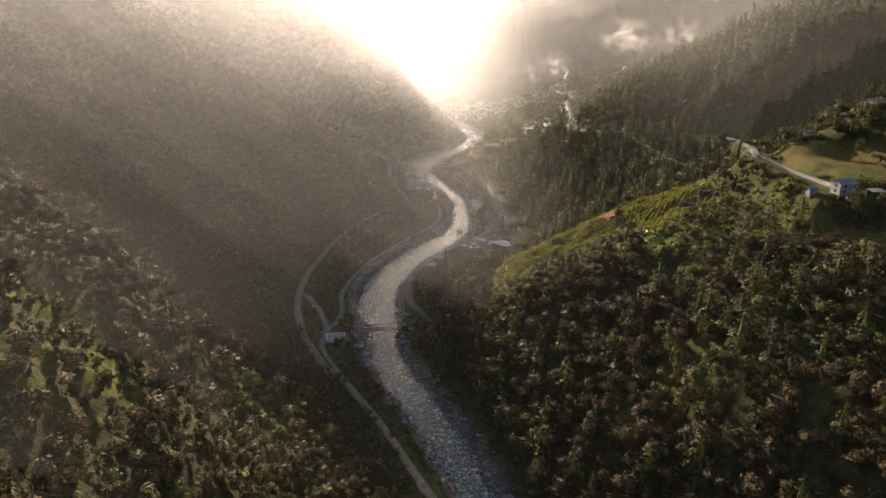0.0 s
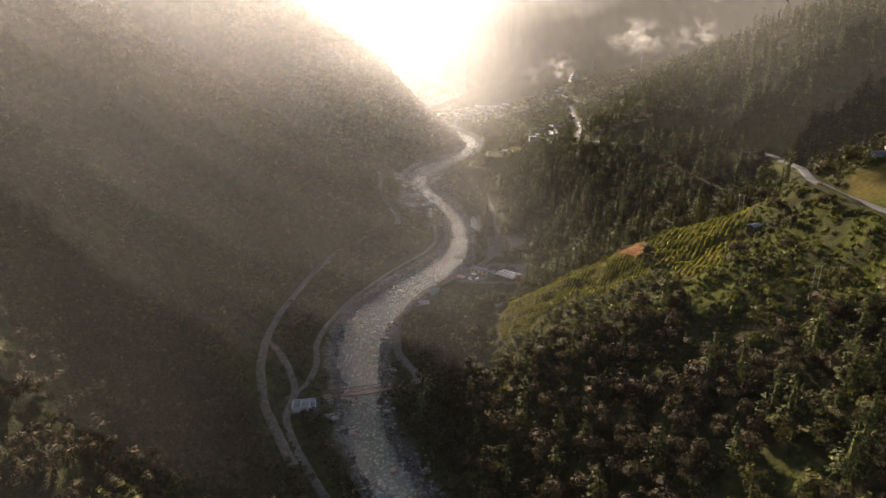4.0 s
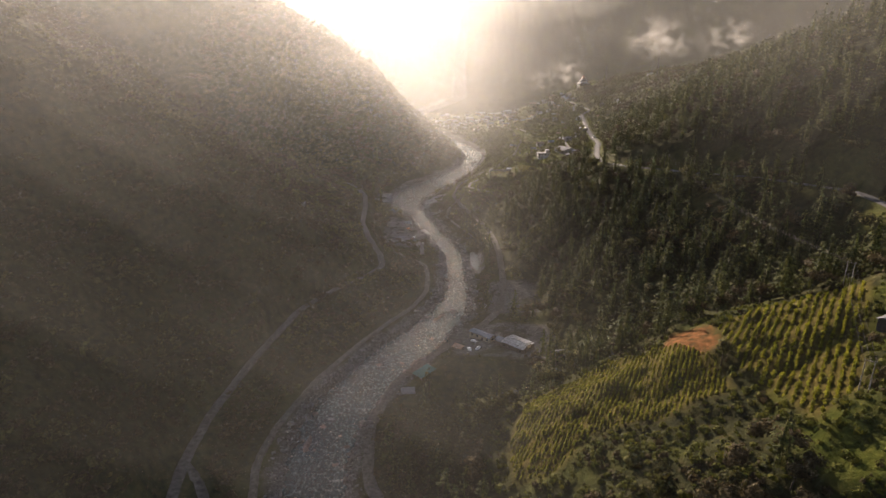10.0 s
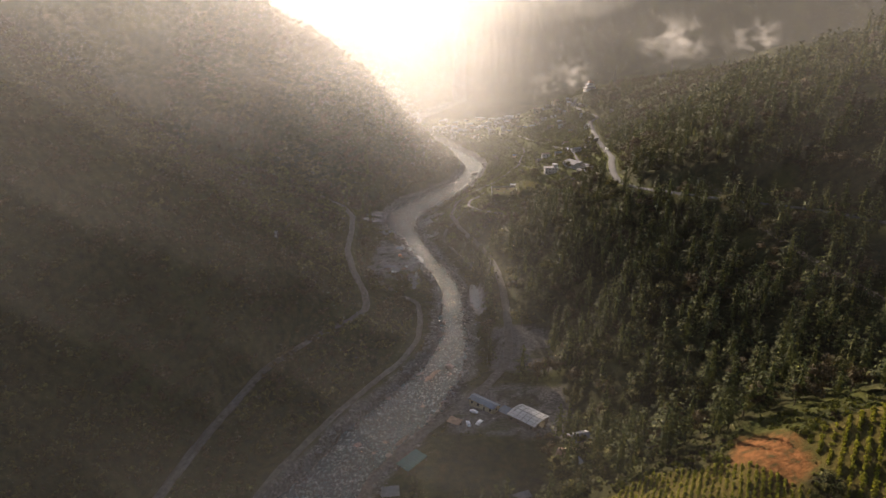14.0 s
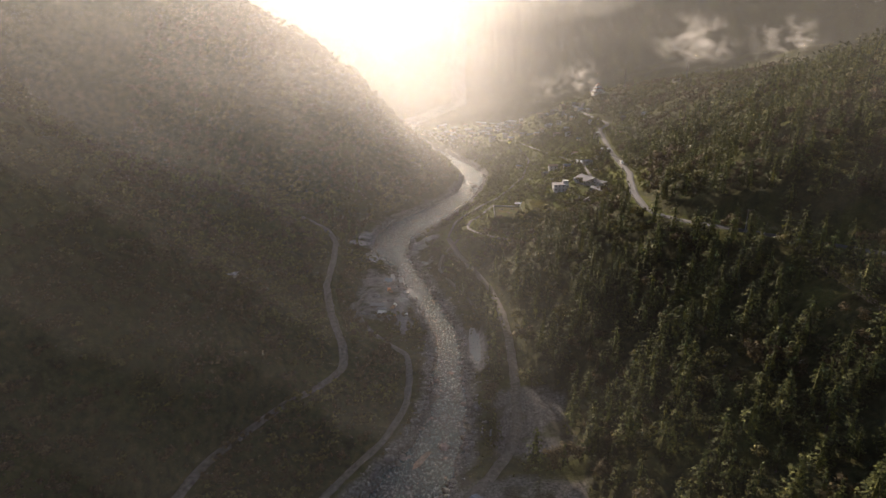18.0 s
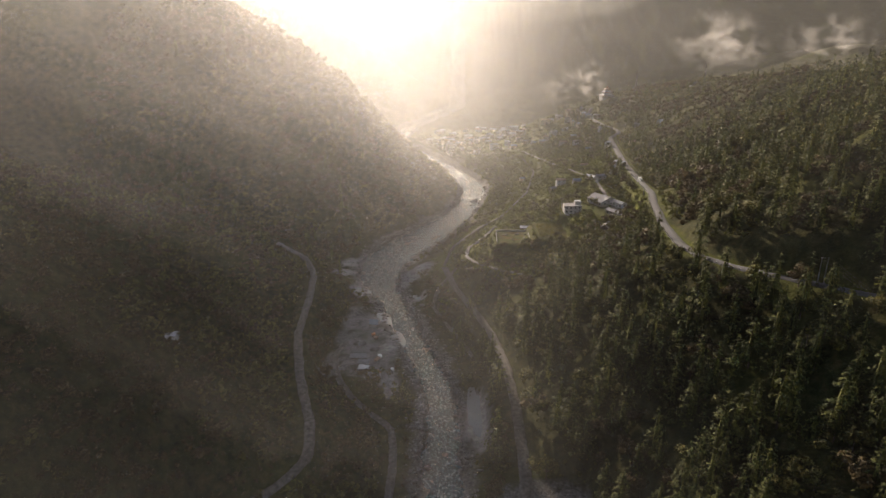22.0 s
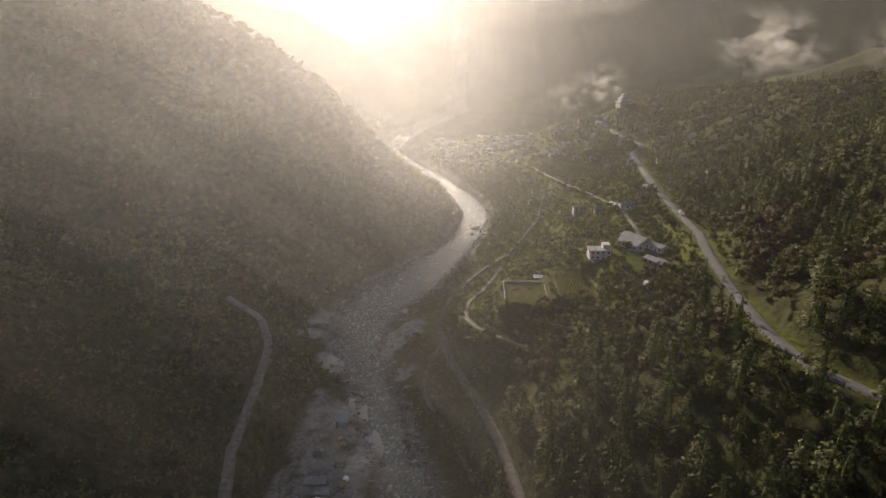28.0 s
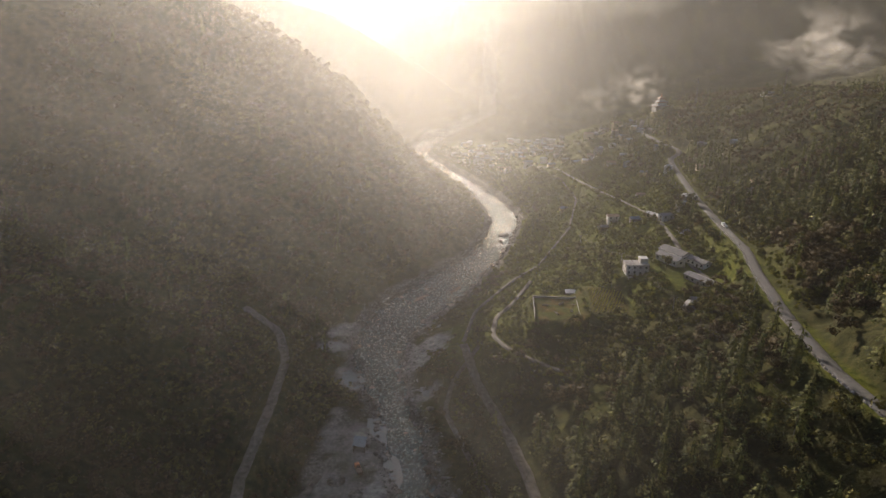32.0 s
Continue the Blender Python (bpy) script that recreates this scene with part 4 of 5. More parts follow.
def gable_walls(w, l, h, rise, shed=False):
    bm = bmesh.new()
    hw, hl = w / 2, l / 2
    ring = [(-hl, -1.5), (hl, -1.5), (hl, h + (rise if shed else 0)), (-hl, h)] if shed else [(-hl, -1.5), (hl, -1.5), (hl, h), (0, h + rise), (-hl, h)]
    a = [bm.verts.new((-hw, y, z)) for y, z in ring]
    b = [bm.verts.new((hw, y, z)) for y, z in ring]
    bm.faces.new(a[::-1])
    bm.faces.new(b)
    for i in range(len(ring)):
        j = (i + 1) % len(ring)
        bm.faces.new((a[i], a[j], b[j], b[i]))
    return bm


def window(parent, x, y, z, w, h, facing):
    """facing: 0 looks to -y, 1 to +y, 2 to -x, 3 to +x."""
    along = facing < 2
    t = 0.1
    frame_bm = bmesh.new()
    for o, ww, hh, dz in ((-w / 2, 0.1, h, 0), (w / 2, 0.1, h, 0)):
        box(frame_bm, x + (o if along else 0), y + (0 if along else o), z, ww if along else t, t if along else ww, hh + 0.1)
    for dz in (-h / 2, h / 2):
        box(frame_bm, x, y, z + dz, w if along else t, t if along else w, 0.1)
    fr = part("window", frame_bm, WOOD, parent)
    part("pane", one_box(x, y, z, w - 0.08 if along else 0.04, 0.04 if along else w - 0.08, h - 0.08), GLASS, fr)


def house(x, y, w, l, h, turn, wall, roof, rise=1.4, storeys=1, flat=False, shed=False, windows=True, label="", category="house", name="house", z=None, group=""):
    z = ground(x, y) if z is None else z
    e = thing(name, x, y, z, turn, label, category, group)
    if flat:
        part("wall", one_box(0, 0, h / 2 - 0.75, w, l, h + 1.5), wall, e)
        slab = one_box(0, 0, h + 0.12, w + 0.7, l + 0.7, 0.24, bevel=0.04)
        part("roof", slab, roof, e)
    else:
        part("wall", gable_walls(w, l, h, rise, shed), wall, e)
        part("roof", tin_roof(w, l, h, rise, shed=shed), roof, e)
    if windows:
        per = h / storeys
        for s in range(storeys):
            zc = per * (s + 0.55)
            n = max(1, int(w / 3.2))
            for k in range(n):
                xx = -w / 2 + w * (k + 0.5) / n
                if s == 0 and k == n // 2:
                    part("door", one_box(xx, -l / 2 - 0.03, 1.0, 1.0, 0.1, 2.0), WOOD, e)
                else:
                    window(e, xx, -l / 2 - 0.03, zc, 1.1, 1.2, 0)
                window(e, xx, l / 2 + 0.03, zc, 1.1, 1.2, 1)
            for k in range(max(1, int(l / 4))):
                yy = -l / 2 + l * (k + 0.5) / max(1, int(l / 4))
                window(e, -w / 2 - 0.03, yy, zc, 1.0, 1.2, 2)
                window(e, w / 2 + 0.03, yy, zc, 1.0, 1.2, 3)
    return e


def open_shed(x, y, w, l, h, turn, roof, label, rise=0.7, z=None, group=""):
    z = ground(x, y) if z is None else z
    e = thing("shed", x, y, z, turn, label, "shed", group)
    part("roof", tin_roof(w, l, h, rise, 0.3, shed=True), roof, e)
    for px in (-w / 2, w / 2):
        for py in (-l / 2, l / 2):
            part("post", one_box(px, py, h / 2 - 0.3, 0.16, 0.16, h + 0.5 + (rise if py > 0 else 0)), WOOD, e)
    part("back_wall", one_box(0, l / 2 - 0.1, h / 2, w, 0.08, h), WOOD, e)
    return e


def wheel(parent, x, y, r=0.42):
    bm = bmesh.new()
    bmesh.ops.create_cone(bm, cap_ends=True, segments=14, radius1=r, radius2=r, depth=0.26, matrix=pose(x, y, r, 0, 90, 0))
    w = part("wheel", bm, RUBBER, parent)
    bm = bmesh.new()
    bmesh.ops.create_cone(bm, cap_ends=True, segments=10, radius1=r * 0.55, radius2=r * 0.5, depth=0.28, matrix=pose(x, y, r, 0, 90, 0))
    part("rim", bm, TIN, w)


def truck(x, y, turn, cab, bed, label, long=6.0, z=None):
    e = thing("truck", x, y, ground(x, y) if z is None else z, turn, label, "truck", "parked trucks")
    part("chassis", one_box(0, 0, 0.62, 0.9, long, 0.22), DARK, e)
    c = part("cab", one_box(0, long / 2 - 0.9, 1.55, 2.1, 1.7, 1.8, bevel=0.14), cab, e)
    part("windscreen", one_box(0, long / 2 - 0.02, 1.95, 1.8, 0.06, 0.7), GLASS, c)
    bm = box(bmesh.new(), 0, -0.9, 0.85, 2.2, long - 2.0, 0.15)
    for sx in (-1.06, 1.06):
        box(bm, sx, -0.9, 1.3, 0.08, long - 2.0, 0.9)
    for sy in (-long / 2 + 0.12, long / 2 - 1.95):
        box(bm, 0, sy, 1.3, 2.1, 0.08, 0.9)
    part("load_bed", bm, bed, e)
    for wx in (-0.9, 0.9):
        for wy in (-long / 2 + 1.2, -long / 2 + 2.2, long / 2 - 1.0):
            wheel(e, wx, wy)
    return e


def car(x, y, turn, paint, label, z=None):
    e = thing("car", x, y, ground(x, y) if z is None else z, turn, label, "car", "parked cars")
    part("body", one_box(0, 0, 0.72, 1.75, 4.2, 0.75, bevel=0.16), paint, e)
    top = one_box(0, -0.25, 1.3, 1.5, 2.4, 0.6, bevel=0.2)
    c = part("cabin", top, paint, e)
    part("windscreen", one_box(0, 0.86, 1.32, 1.25, 0.1, 0.4), GLASS, c)
    part("rear_window", one_box(0, -1.38, 1.32, 1.25, 0.1, 0.4), GLASS, c)
    for wx in (-0.78, 0.78):
        for wy in (-1.3, 1.3):
            wheel(e, wx, wy, 0.34)
    return e


def pole(x, y, h, turn=0, double=False):
    z = ground(x, y)
    e = thing("power_pole", x, y, z, turn, "tall grey power pole with crossarm on the hillside" if not double else "twin-legged grey power pole with crossarm", "power pole", "power poles")
    for dx in ((-1.2, 1.2) if double else (0,)):
        bm = bmesh.new()
        bmesh.ops.create_cone(bm, cap_ends=True, segments=8, radius1=0.2, radius2=0.12, depth=h + 1, matrix=pose(dx, 0, h / 2 - 0.5))
        part("post", bm, STONE, e)
    part("crossarm", one_box(0, 0, h - 0.4, 3.6, 0.16, 0.16), WOOD, e)
    for dx in (-1.6, 0, 1.6):
        bm = bmesh.new()
        bmesh.ops.create_cone(bm, cap_ends=True, segments=8, radius1=0.1, radius2=0.06, depth=0.4, matrix=pose(dx, 0, h - 0.1))
        part("insulator", bm, WHITE, e)
    return x, y, z + h, turn


def wires(ends):
    """Sagging power lines from pole to pole."""
    for (ax, ay, az, at), (bx, by, bz, bt) in zip(ends, ends[1:]):
        for o in (-1.6, 0, 1.6):
            a = Vector((ax + o * math.cos(radians(at)), ay + o * math.sin(radians(at)), az + 0.1))
            b = Vector((bx + o * math.cos(radians(bt)), by + o * math.sin(radians(bt)), bz + 0.1))
            bm = bmesh.new()
            n = 12
            sag = (a - b).length * 0.03
            pts = [a.lerp(b, k / n) - Vector((0, 0, sag * 4 * (k / n) * (1 - k / n))) for k in range(n + 1)]
            for p, q in zip(pts, pts[1:]):
                bar(bm, p, q, 0.05)
            tagged(new("power_line", from_bm("power_line", bm, DARK)), "thin sagging power line between hillside poles", "wire", "power lines")


# ---------------------------------------------------------------- the bridge
A, B = Vector((-71, 342.5, 6.2)), Vector((-33, 354.5, 5.6))
turn = math.degrees(math.atan2(B.y - A.y, B.x - A.x))
span = (B - A).length
bridge = thing("bridge", *((A + B) / 2), turn, "rusty steel truss bridge with plank deck across the river", "bridge")
part("deck", one_box(0, 0, -0.2, span, 4.2, 0.3), WOOD, bridge)
for k in range(int(span / 0.6)):
    if -16 < -span / 2 + 0.6 * k < 17:
        part("plank", one_box(-span / 2 + 0.6 * k + 0.3, 0, 0.02, 0.5, 3.9, 0.1), WOOD, bridge)
panels = 10
x0, pw = -15.5, 3.05
for sy in (-2.25, 2.25):
    bm = bmesh.new()
    for zz in (0.1, 2.3):
        bar(bm, (x0, sy, zz), (x0 + pw * panels, sy, zz), 0.26)
    tr = part("truss", bm, STEEL, bridge)
    for k in range(panels + 1):
        part("upright", bar(bmesh.new(), (x0 + pw * k, sy, 0.1), (x0 + pw * k, sy, 2.3), 0.2), STEEL, tr)
    for k in range(panels):
        part("brace", bar(bar(bmesh.new(), (x0 + pw * k, sy, 0.15), (x0 + pw * (k + 0.5), sy, 2.25), 0.16), (x0 + pw * (k + 0.5), sy, 2.25), (x0 + pw * (k + 1), sy, 0.15), 0.16), STEEL, tr)
for k in range(0, panels + 1, 2):
    part("cross_beam", one_box(x0 + pw * k, 0, -0.5, 0.3, 5.6, 0.35), STEEL, bridge)
for sx in (-16.5, 16.0):
    part("abutment", one_box(sx, 0, -3.2, 3.0, 6.0, 5.6, bevel=0.2), STONE, bridge, "grey stone abutment")
for sx in (-19, 18.5):
    for sy in (-2.0, 2.0):
        part("rail_post", one_box(sx, sy, 0.6, 0.15, 0.15, 1.2), STEEL, bridge)

# ---------------------------------------------------------------- beside the bridge, and the camp on the flat
gh = thing("roofless_house", -78, 333, 6.0, 12, "roofless white-walled house beside the bridge road", "house")
for cx, cy, sx, sy in ((0, -3.6, 11, 0.3), (0, 3.6, 11, 0.3), (-5.4, 0, 0.3, 7.2), (5.4, 0, 0.3, 7.2), (-1.5, 0, 0.25, 7.0), (2.5, -1.2, 0.25, 4.6)):
    part("wall", one_box(cx, cy, 0.9, sx, sy, 3.2), WHITE, gh)
part("floor_slab", one_box(0, 0, 0.15, 11.2, 7.6, 0.4), STONE, gh)
hall = house(28.5, 511, 15, 11, 3.6, -40, WOOD, WHITE_TIN, 1.0, windows=True, label="low hall under a broad white tin roof", category="hall")
for k in range(5):
    for sy in (-1, 1):
        part("batten", bar(bmesh.new(), (-6.4 + 3.2 * k, 0.1 * sy, 4.8), (-6.4 + 3.2 * k, 5.9 * sy, 3.82), 0.16), TIN, hall)
for sy, sz in ((-4, 4.08), (-2, 4.4), (2, 4.4), (4, 4.08)):
    part("batten", one_box(0, sy, sz, 15.8, 0.16, 0.14), TIN, hall)
part("ridge_cap", one_box(0, 0, 4.78, 16, 0.4, 0.12), TIN, hall)
house(8, 523, 15, 5, 3.0, -39, CREAM, BLUE_TIN, 0.9, label="long low barrack with a pale blue tin roof", category="barrack")
open_shed(18.5, 516, 6, 4.5, 2.6, -39, BLUE_TIN, "small open shed with a blue tarpaulin roof")
open_shed(22.5, 514.5, 3.5, 4, 2.8, -39, WHITE_TIN, "small open shed with a white tin roof")
open_shed(-6, 506, 6, 3.5, 2.4, -30, RUSTY, "brown tin-roofed store beside the yard")
car(0.5, 506, 15, PAINT, "white car parked in the camp yard")
car(5.5, 508, -30, PAINT, "white car parked in the camp yard")
car(3, 518, 60, PAINT, "white car parked behind the barrack")
open_shed(-23, 475, 12, 6, 2.2, 55, TEAL, "long shed under a faded green tarpaulin")
open_shed(-29.5, 455, 6.5, 4.5, 2.4, 10, TIN, "small shed with a dull tin roof by the track")
open_shed(21, 455, 9, 2.6, 2.2, 25, TIN, "narrow grey tin-roofed shelter on the slope")
house(48, 484, 8, 6, 4.2, 20, CREAM, TIN, 1.6, 2, label="two-storey farmhouse with a tin roof under the terrace")
house(42, 478, 7, 5, 2.6, -25, WOOD, RUSTY, 1.2, label="wooden farm shed with a rusty roof")
open_shed(45, 472, 5, 4, 2.2, 40, BLUE_TIN, "small lean-to under a blue sheet")
open_shed(71, 464, 8, 3, 2.4, 55, TIN, "narrow grey tin-roofed shelter above the farm")
open_shed(80, 474, 6, 3, 2.4, 10, RUSTY, "small rusty-roofed shelter among the trees")

# ---------------------------------------------------------------- on the spur
house(173, 294, 9, 6.5, 4.8, 8, STONE, BLUE_TIN, 1.8, 2, label="two-storey farmhouse with a blue-grey hipped tin roof")
house(160, 297, 3.6, 3.2, 2.6, 8, STONE, BLUE_TIN, 0.9, windows=False, label="small grey shed with a blue roof", category="shed", name="shed")
open_shed(185, 290, 6, 4, 2.5, 5, TIN, "lean-to with a tin roof beside the farmhouse")
house(142, 381, 6, 4, 2.8, 30, WOOD, TIN, 1.0, windows=False, label="small grey field hut with a tin roof", category="hut", name="hut")
house(252, 415, 12, 9, 8.5, 10, CREAM, TIN, 2.0, 3, label="tall yellow three-storey house with a tin roof on the ridge")
house(240, 420, 10, 8, 5.6, 20, WHITE, BLUE_TIN, 1.6, 2, label="white two-storey house with a blue roof on the ridge")
house(230, 428, 7, 5, 3.2, -10, WHITE, TIN, 1.2, label="small white house with a tin roof on the ridge")
house(213, 412, 8, 4, 2.8, 15, WHITE, TIN, 1.0, windows=False, label="long white shed on the ridge", category="shed", name="shed")

# ---------------------------------------------------------------- the village above the river
vh = house(77, 876, 13, 8.5, 5.8, 4, WHITE, STONE, storeys=2, flat=True, label="white two-storey house with a flat roof and stair tower")
part("stair_tower", one_box(4.2, 1.5, 7.2, 4.2, 4.5, 2.6), WHITE, vh)
part("tower_roof", one_box(4.2, 1.5, 8.6, 4.8, 5.1, 0.2), WHITE_TIN, vh)
for k in range(5):
    part("pillar", one_box(-5.8 + 2.9 * k, -5.2, 1.2, 0.35, 0.35, 5.4), WHITE, vh)
part("terrace_slab", one_box(0, -6.4, -0.4, 12, 4.2, 0.5), STONE, vh)
house(97, 880, 16, 7, 3.4, -58, WHITE, TIN, 1.6, label="long grey tin-roofed school building", category="school")
house(103, 893, 18, 9, 3.6, -58, WHITE, TIN, 1.9, label="long grey tin-roofed school building", category="school")
house(113, 880, 13, 6, 3.2, -58, WHITE, TIN, 1.4, label="tin-roofed school building behind the others", category="school")
house(106, 848, 19, 6, 3.0, -58, STONE, TIN, 1.3, label="long narrow tin-roofed barn along the path", category="barn")
house(92, 815, 13, 5, 2.6, 60, WOOD, TIN, 1.0, label="low shed with several tin roof sheets", category="shed", name="shed")
house(123, 953, 8, 6, 3.0, 20, WHITE, TIN, 1.2, label="small tin-roofed house below the road")
open_shed(40, 868, 6, 3.5, 2.4, 0, WHITE_TIN, "small shed with a shining white tin roof")
ws = thing("garden_wall", 30, 845, 36.8, 0, "low pale stone wall round the building plot", "wall")
for cx, cy, sx, sy in ((0, 14, 24, 0.4), (-12, 0, 0.4, 28), (12, -2, 0.4, 24)):
    part("wall", one_box(cx, cy, 0.1, sx, sy, 1.3), STONE, ws)
for k, (bx, by) in enumerate(((24, 848), (33, 851), (38, 842), (30, 838), (41, 850))):
    pile = thing("timber_pile", bx, by, ground(bx, by), 37 * k, "heap of sawn timber on bare earth", "timber pile", "timber piles")
    for j in range(6):
        part("beam", one_box(0.1 * j, -0.6 + 0.24 * j, 0.15 + 0.2 * (j % 2), 3.2 + 0.3 * (j % 3), 0.2, 0.2), WOOD, pile)
VILLAGE = [(118, 982, 9, 6, 20), (112, 992, 12, 6, -55), (99, 997, 7, 5, 10), (88, 1028, 9, 6, 5), (78, 1010, 7, 5, 30), (141, 1010, 10, 6, -50), (133, 1000, 7, 5, 20), (190, 1015, 9, 7, 0),
           (181, 993, 8, 5, 10), (153, 1132, 8, 5, 60), (135, 1150, 7, 5, -10), (114, 1216, 9, 6, 15), (126, 1190, 7, 5, 40), (90, 1244, 8, 6, 0), (82, 1262, 10, 6, 25), (97, 1255, 7, 5, -30),
           (72, 1285, 9, 5, 10), (130, 1240, 7, 5, 0), (160, 1215, 6, 5, 20), (176, 1110, 7, 5, 0), (196, 1180, 9, 6, -15), (210, 1130, 8, 5, 30), (57, 1120, 7, 5, 15), (120, 1085, 7, 5, 0)]
for k, (hx, hy, w, l, tn) in enumerate(VILLAGE):
    tall = k % 3 == 0
    house(hx, hy, w, l, 5.2 if tall else 3.0, tn, (WHITE, CREAM, STONE)[k % 3], (TIN, WHITE_TIN, BLUE_TIN, RUSTY)[k % 4], 1.4, 2 if tall else 1, windows=hy < 1100,
          label="village house with a %s roof among the fields" % ("tin", "white tin", "blue tin", "rusty tin")[k % 4], group="village houses")
r = np.random.default_rng(21)
placed = [(hx, hy) for hx, hy, *_ in VILLAGE]
while len(placed) < len(VILLAGE) + 95:
    hx, hy = r.uniform(-75, 190), r.uniform(1290, 1560)
    if r.uniform() < 0.35:
        hx, hy = -50 + r.normal(0, 18) + r.uniform(0, 100), 1440 + r.normal(0, 22)
    xr, wr, _ = river_at(np.array([hy]))
    if hx < xr[0] + wr[0] + 14 or hx > 60 + (1560 - hy) * 0.45 or min(math.hypot(hx - a, hy - b) for a, b in placed) < 10:
        continue
    placed.append((hx, hy))
    k = len(placed)
    big = r.uniform() < 0.25
    house(hx, hy, r.uniform(8, 15) if big else r.uniform(6, 9), r.uniform(6, 8), 6.5 if big else r.uniform(3, 5), r.uniform(-40, 40), (WHITE, CREAM, WHITE, STONE)[k % 4],
          (TIN, WHITE_TIN, BLUE_TIN, WHITE_TIN, RUSTY)[k % 5], 1.5, windows=False, label="far town house with a tin roof in the haze", group="town houses")

# the temple on its hilltop, and masts
tz0 = ground(195, 1370)
temple = thing("temple", 195, 1370, tz0, 10, "white hilltop temple with tiered dark roofs", "temple")
for k, (w, h0, h1) in enumerate(((17, 0, 7), (12, 8, 12), (7, 13, 16))):
    part("wall", one_box(0, 0, (h0 + h1) / 2 - (0.8 if k == 0 else 0), w, w * 0.85, h1 - h0 + (1.6 if k == 0 else 0)), WHITE, temple)
    bm = bmesh.new()
    bmesh.ops.create_cone(bm, cap_ends=True, segments=4, radius1=w * 0.85, radius2=w * 0.38, depth=1.8, matrix=pose(0, 0, h1 + 0.7, 0, 0, 45))
    part("roof", bm, TIN if k < 2 else RUSTY, temple)
    part("band", one_box(0, 0, h1 - 0.7, w + 0.15, w * 0.85 + 0.15, 0.7), BRICKY, temple)
bm = bmesh.new()
bmesh.ops.create_cone(bm, cap_ends=True, segments=8, radius1=0.9, radius2=0.05, depth=4, matrix=pose(0, 0, 19))
part("finial", bm, REDP, temple)
house(292, 1285, 14, 8, 4, 10, WHITE, TIN, 2.2, label="white house with a grey roof on the ridge", windows=False)


def mast(x, y, h):
    e = thing("radio_mast", x, y, ground(x, y), 20, "slender steel lattice mast on the ridge", "mast", "radio masts")
    legs = [(1.6 * math.cos(a), 1.6 * math.sin(a)) for a in (0.3, 2.4, 4.5)]
    for lx, ly in legs:
        part("leg", bar(bmesh.new(), (lx, ly, -1), (lx * 0.15, ly * 0.15, h), 0.22), STEEL, e)
    for k in range(12):
        f0, f1 = 1 - 0.85 * k / 12, 1 - 0.85 * (k + 1) / 12
        bm = bmesh.new()
        for i in range(3):
            (ax, ay), (bx, by) = legs[i], legs[(i + 1) % 3]
            bar(bm, (ax * f0, ay * f0, h * k / 12), (bx * f1, by * f1, h * (k + 1) / 12), 0.12)
            bar(bm, (ax * f1, ay * f1, h * (k + 1) / 12), (bx * f1, by * f1, h * (k + 1) / 12), 0.12)
        part("bracing", bm, STEEL, e)


mast(228, 1335, 36)
mast(290, 1240, 34)

# ---------------------------------------------------------------- the gravel yard by the river, and the hut in the wood
open_shed(-61, 758, 7, 5, 3.0, 95, BLUE_TIN, "shed with a striped blue tin roof on the gravel")
open_shed(-63, 714, 9, 3.6, 2.8, 3, TIN, "long shed with a dull white tin roof on the gravel yard")
open_shed(-59, 708, 6, 3, 2.6, 0, TIN, "low tin-roofed shelter on the gravel yard")
open_shed(-58, 702, 5.5, 3, 2.6, -4, WHITE_TIN, "low white-roofed shelter on the gravel yard")
truck(-42, 700, 5, PAINT, STONE, "white truck parked on the gravel yard")
truck(-49, 697, 10, REDP, STONE, "orange truck parked on the gravel yard")
truck(-58, 742, 30, REDP, RUSTY, "dusty orange truck beside the gravel heap")
truck(-52, 715, -20, PAINT, RUSTY, "white truck parked on the gravel yard")
truck(140, 925, 4, PAINT, PAINT, "white truck standing on the asphalt road", z=62.1)
for hx, hy, hr in ((-66, 735, 4), (-56, 728, 3), (-70, 705, 3.5), (-50, 755, 3)):
    bm = bmesh.new()
    bmesh.ops.create_cone(bm, cap_ends=True, segments=16, radius1=hr, radius2=0.5, depth=hr * 0.55, matrix=pose(0, 0, hr * 0.25))
    for v in bm.verts:
        v.co.x += 0.4 * math.sin(v.co.y * 2 + hx)
        v.co.y += 0.4 * math.cos(v.co.x * 2)
    g = new("gravel_heap", from_bm("gravel_heap", bm, ROCK, True))
    g.matrix_world = pose(hx, hy, ground(hx, hy))
    tagged(g, "heap of grey river gravel on the yard", "gravel heap", "gravel heaps")
house(-128, 637, 5, 4, 2.6, 30, WHITE, WHITE_TIN, 0.9, windows=False, label="small white hut with a bright tin roof in the wood", category="hut", name="hut")

# guard stones along the outer edge of the asphalt road
line = ROAD_LINES["asphalt"][1]
stone_me = from_bm("guard_stone", one_box(0, 0, 0.2, 0.35, 0.8, 0.7, bevel=0.06), STONE)
for k in range(len(line) - 1):
    if 655 < line[k][1] < 960:
        d = Vector(line[k + 1][:2]) - Vector(line[k][:2])
        d.normalize()
        g = new("guard_stone", stone_me)
        g.matrix_world = pose(line[k][0] - d.y * 2.9, line[k][1] + d.x * 2.9, line[k][2], 0, 0, math.degrees(math.atan2(-d.x, d.y)))
        tagged(g, "whitewashed guard stone at the edge of the road", "guard stone", "guard stones")

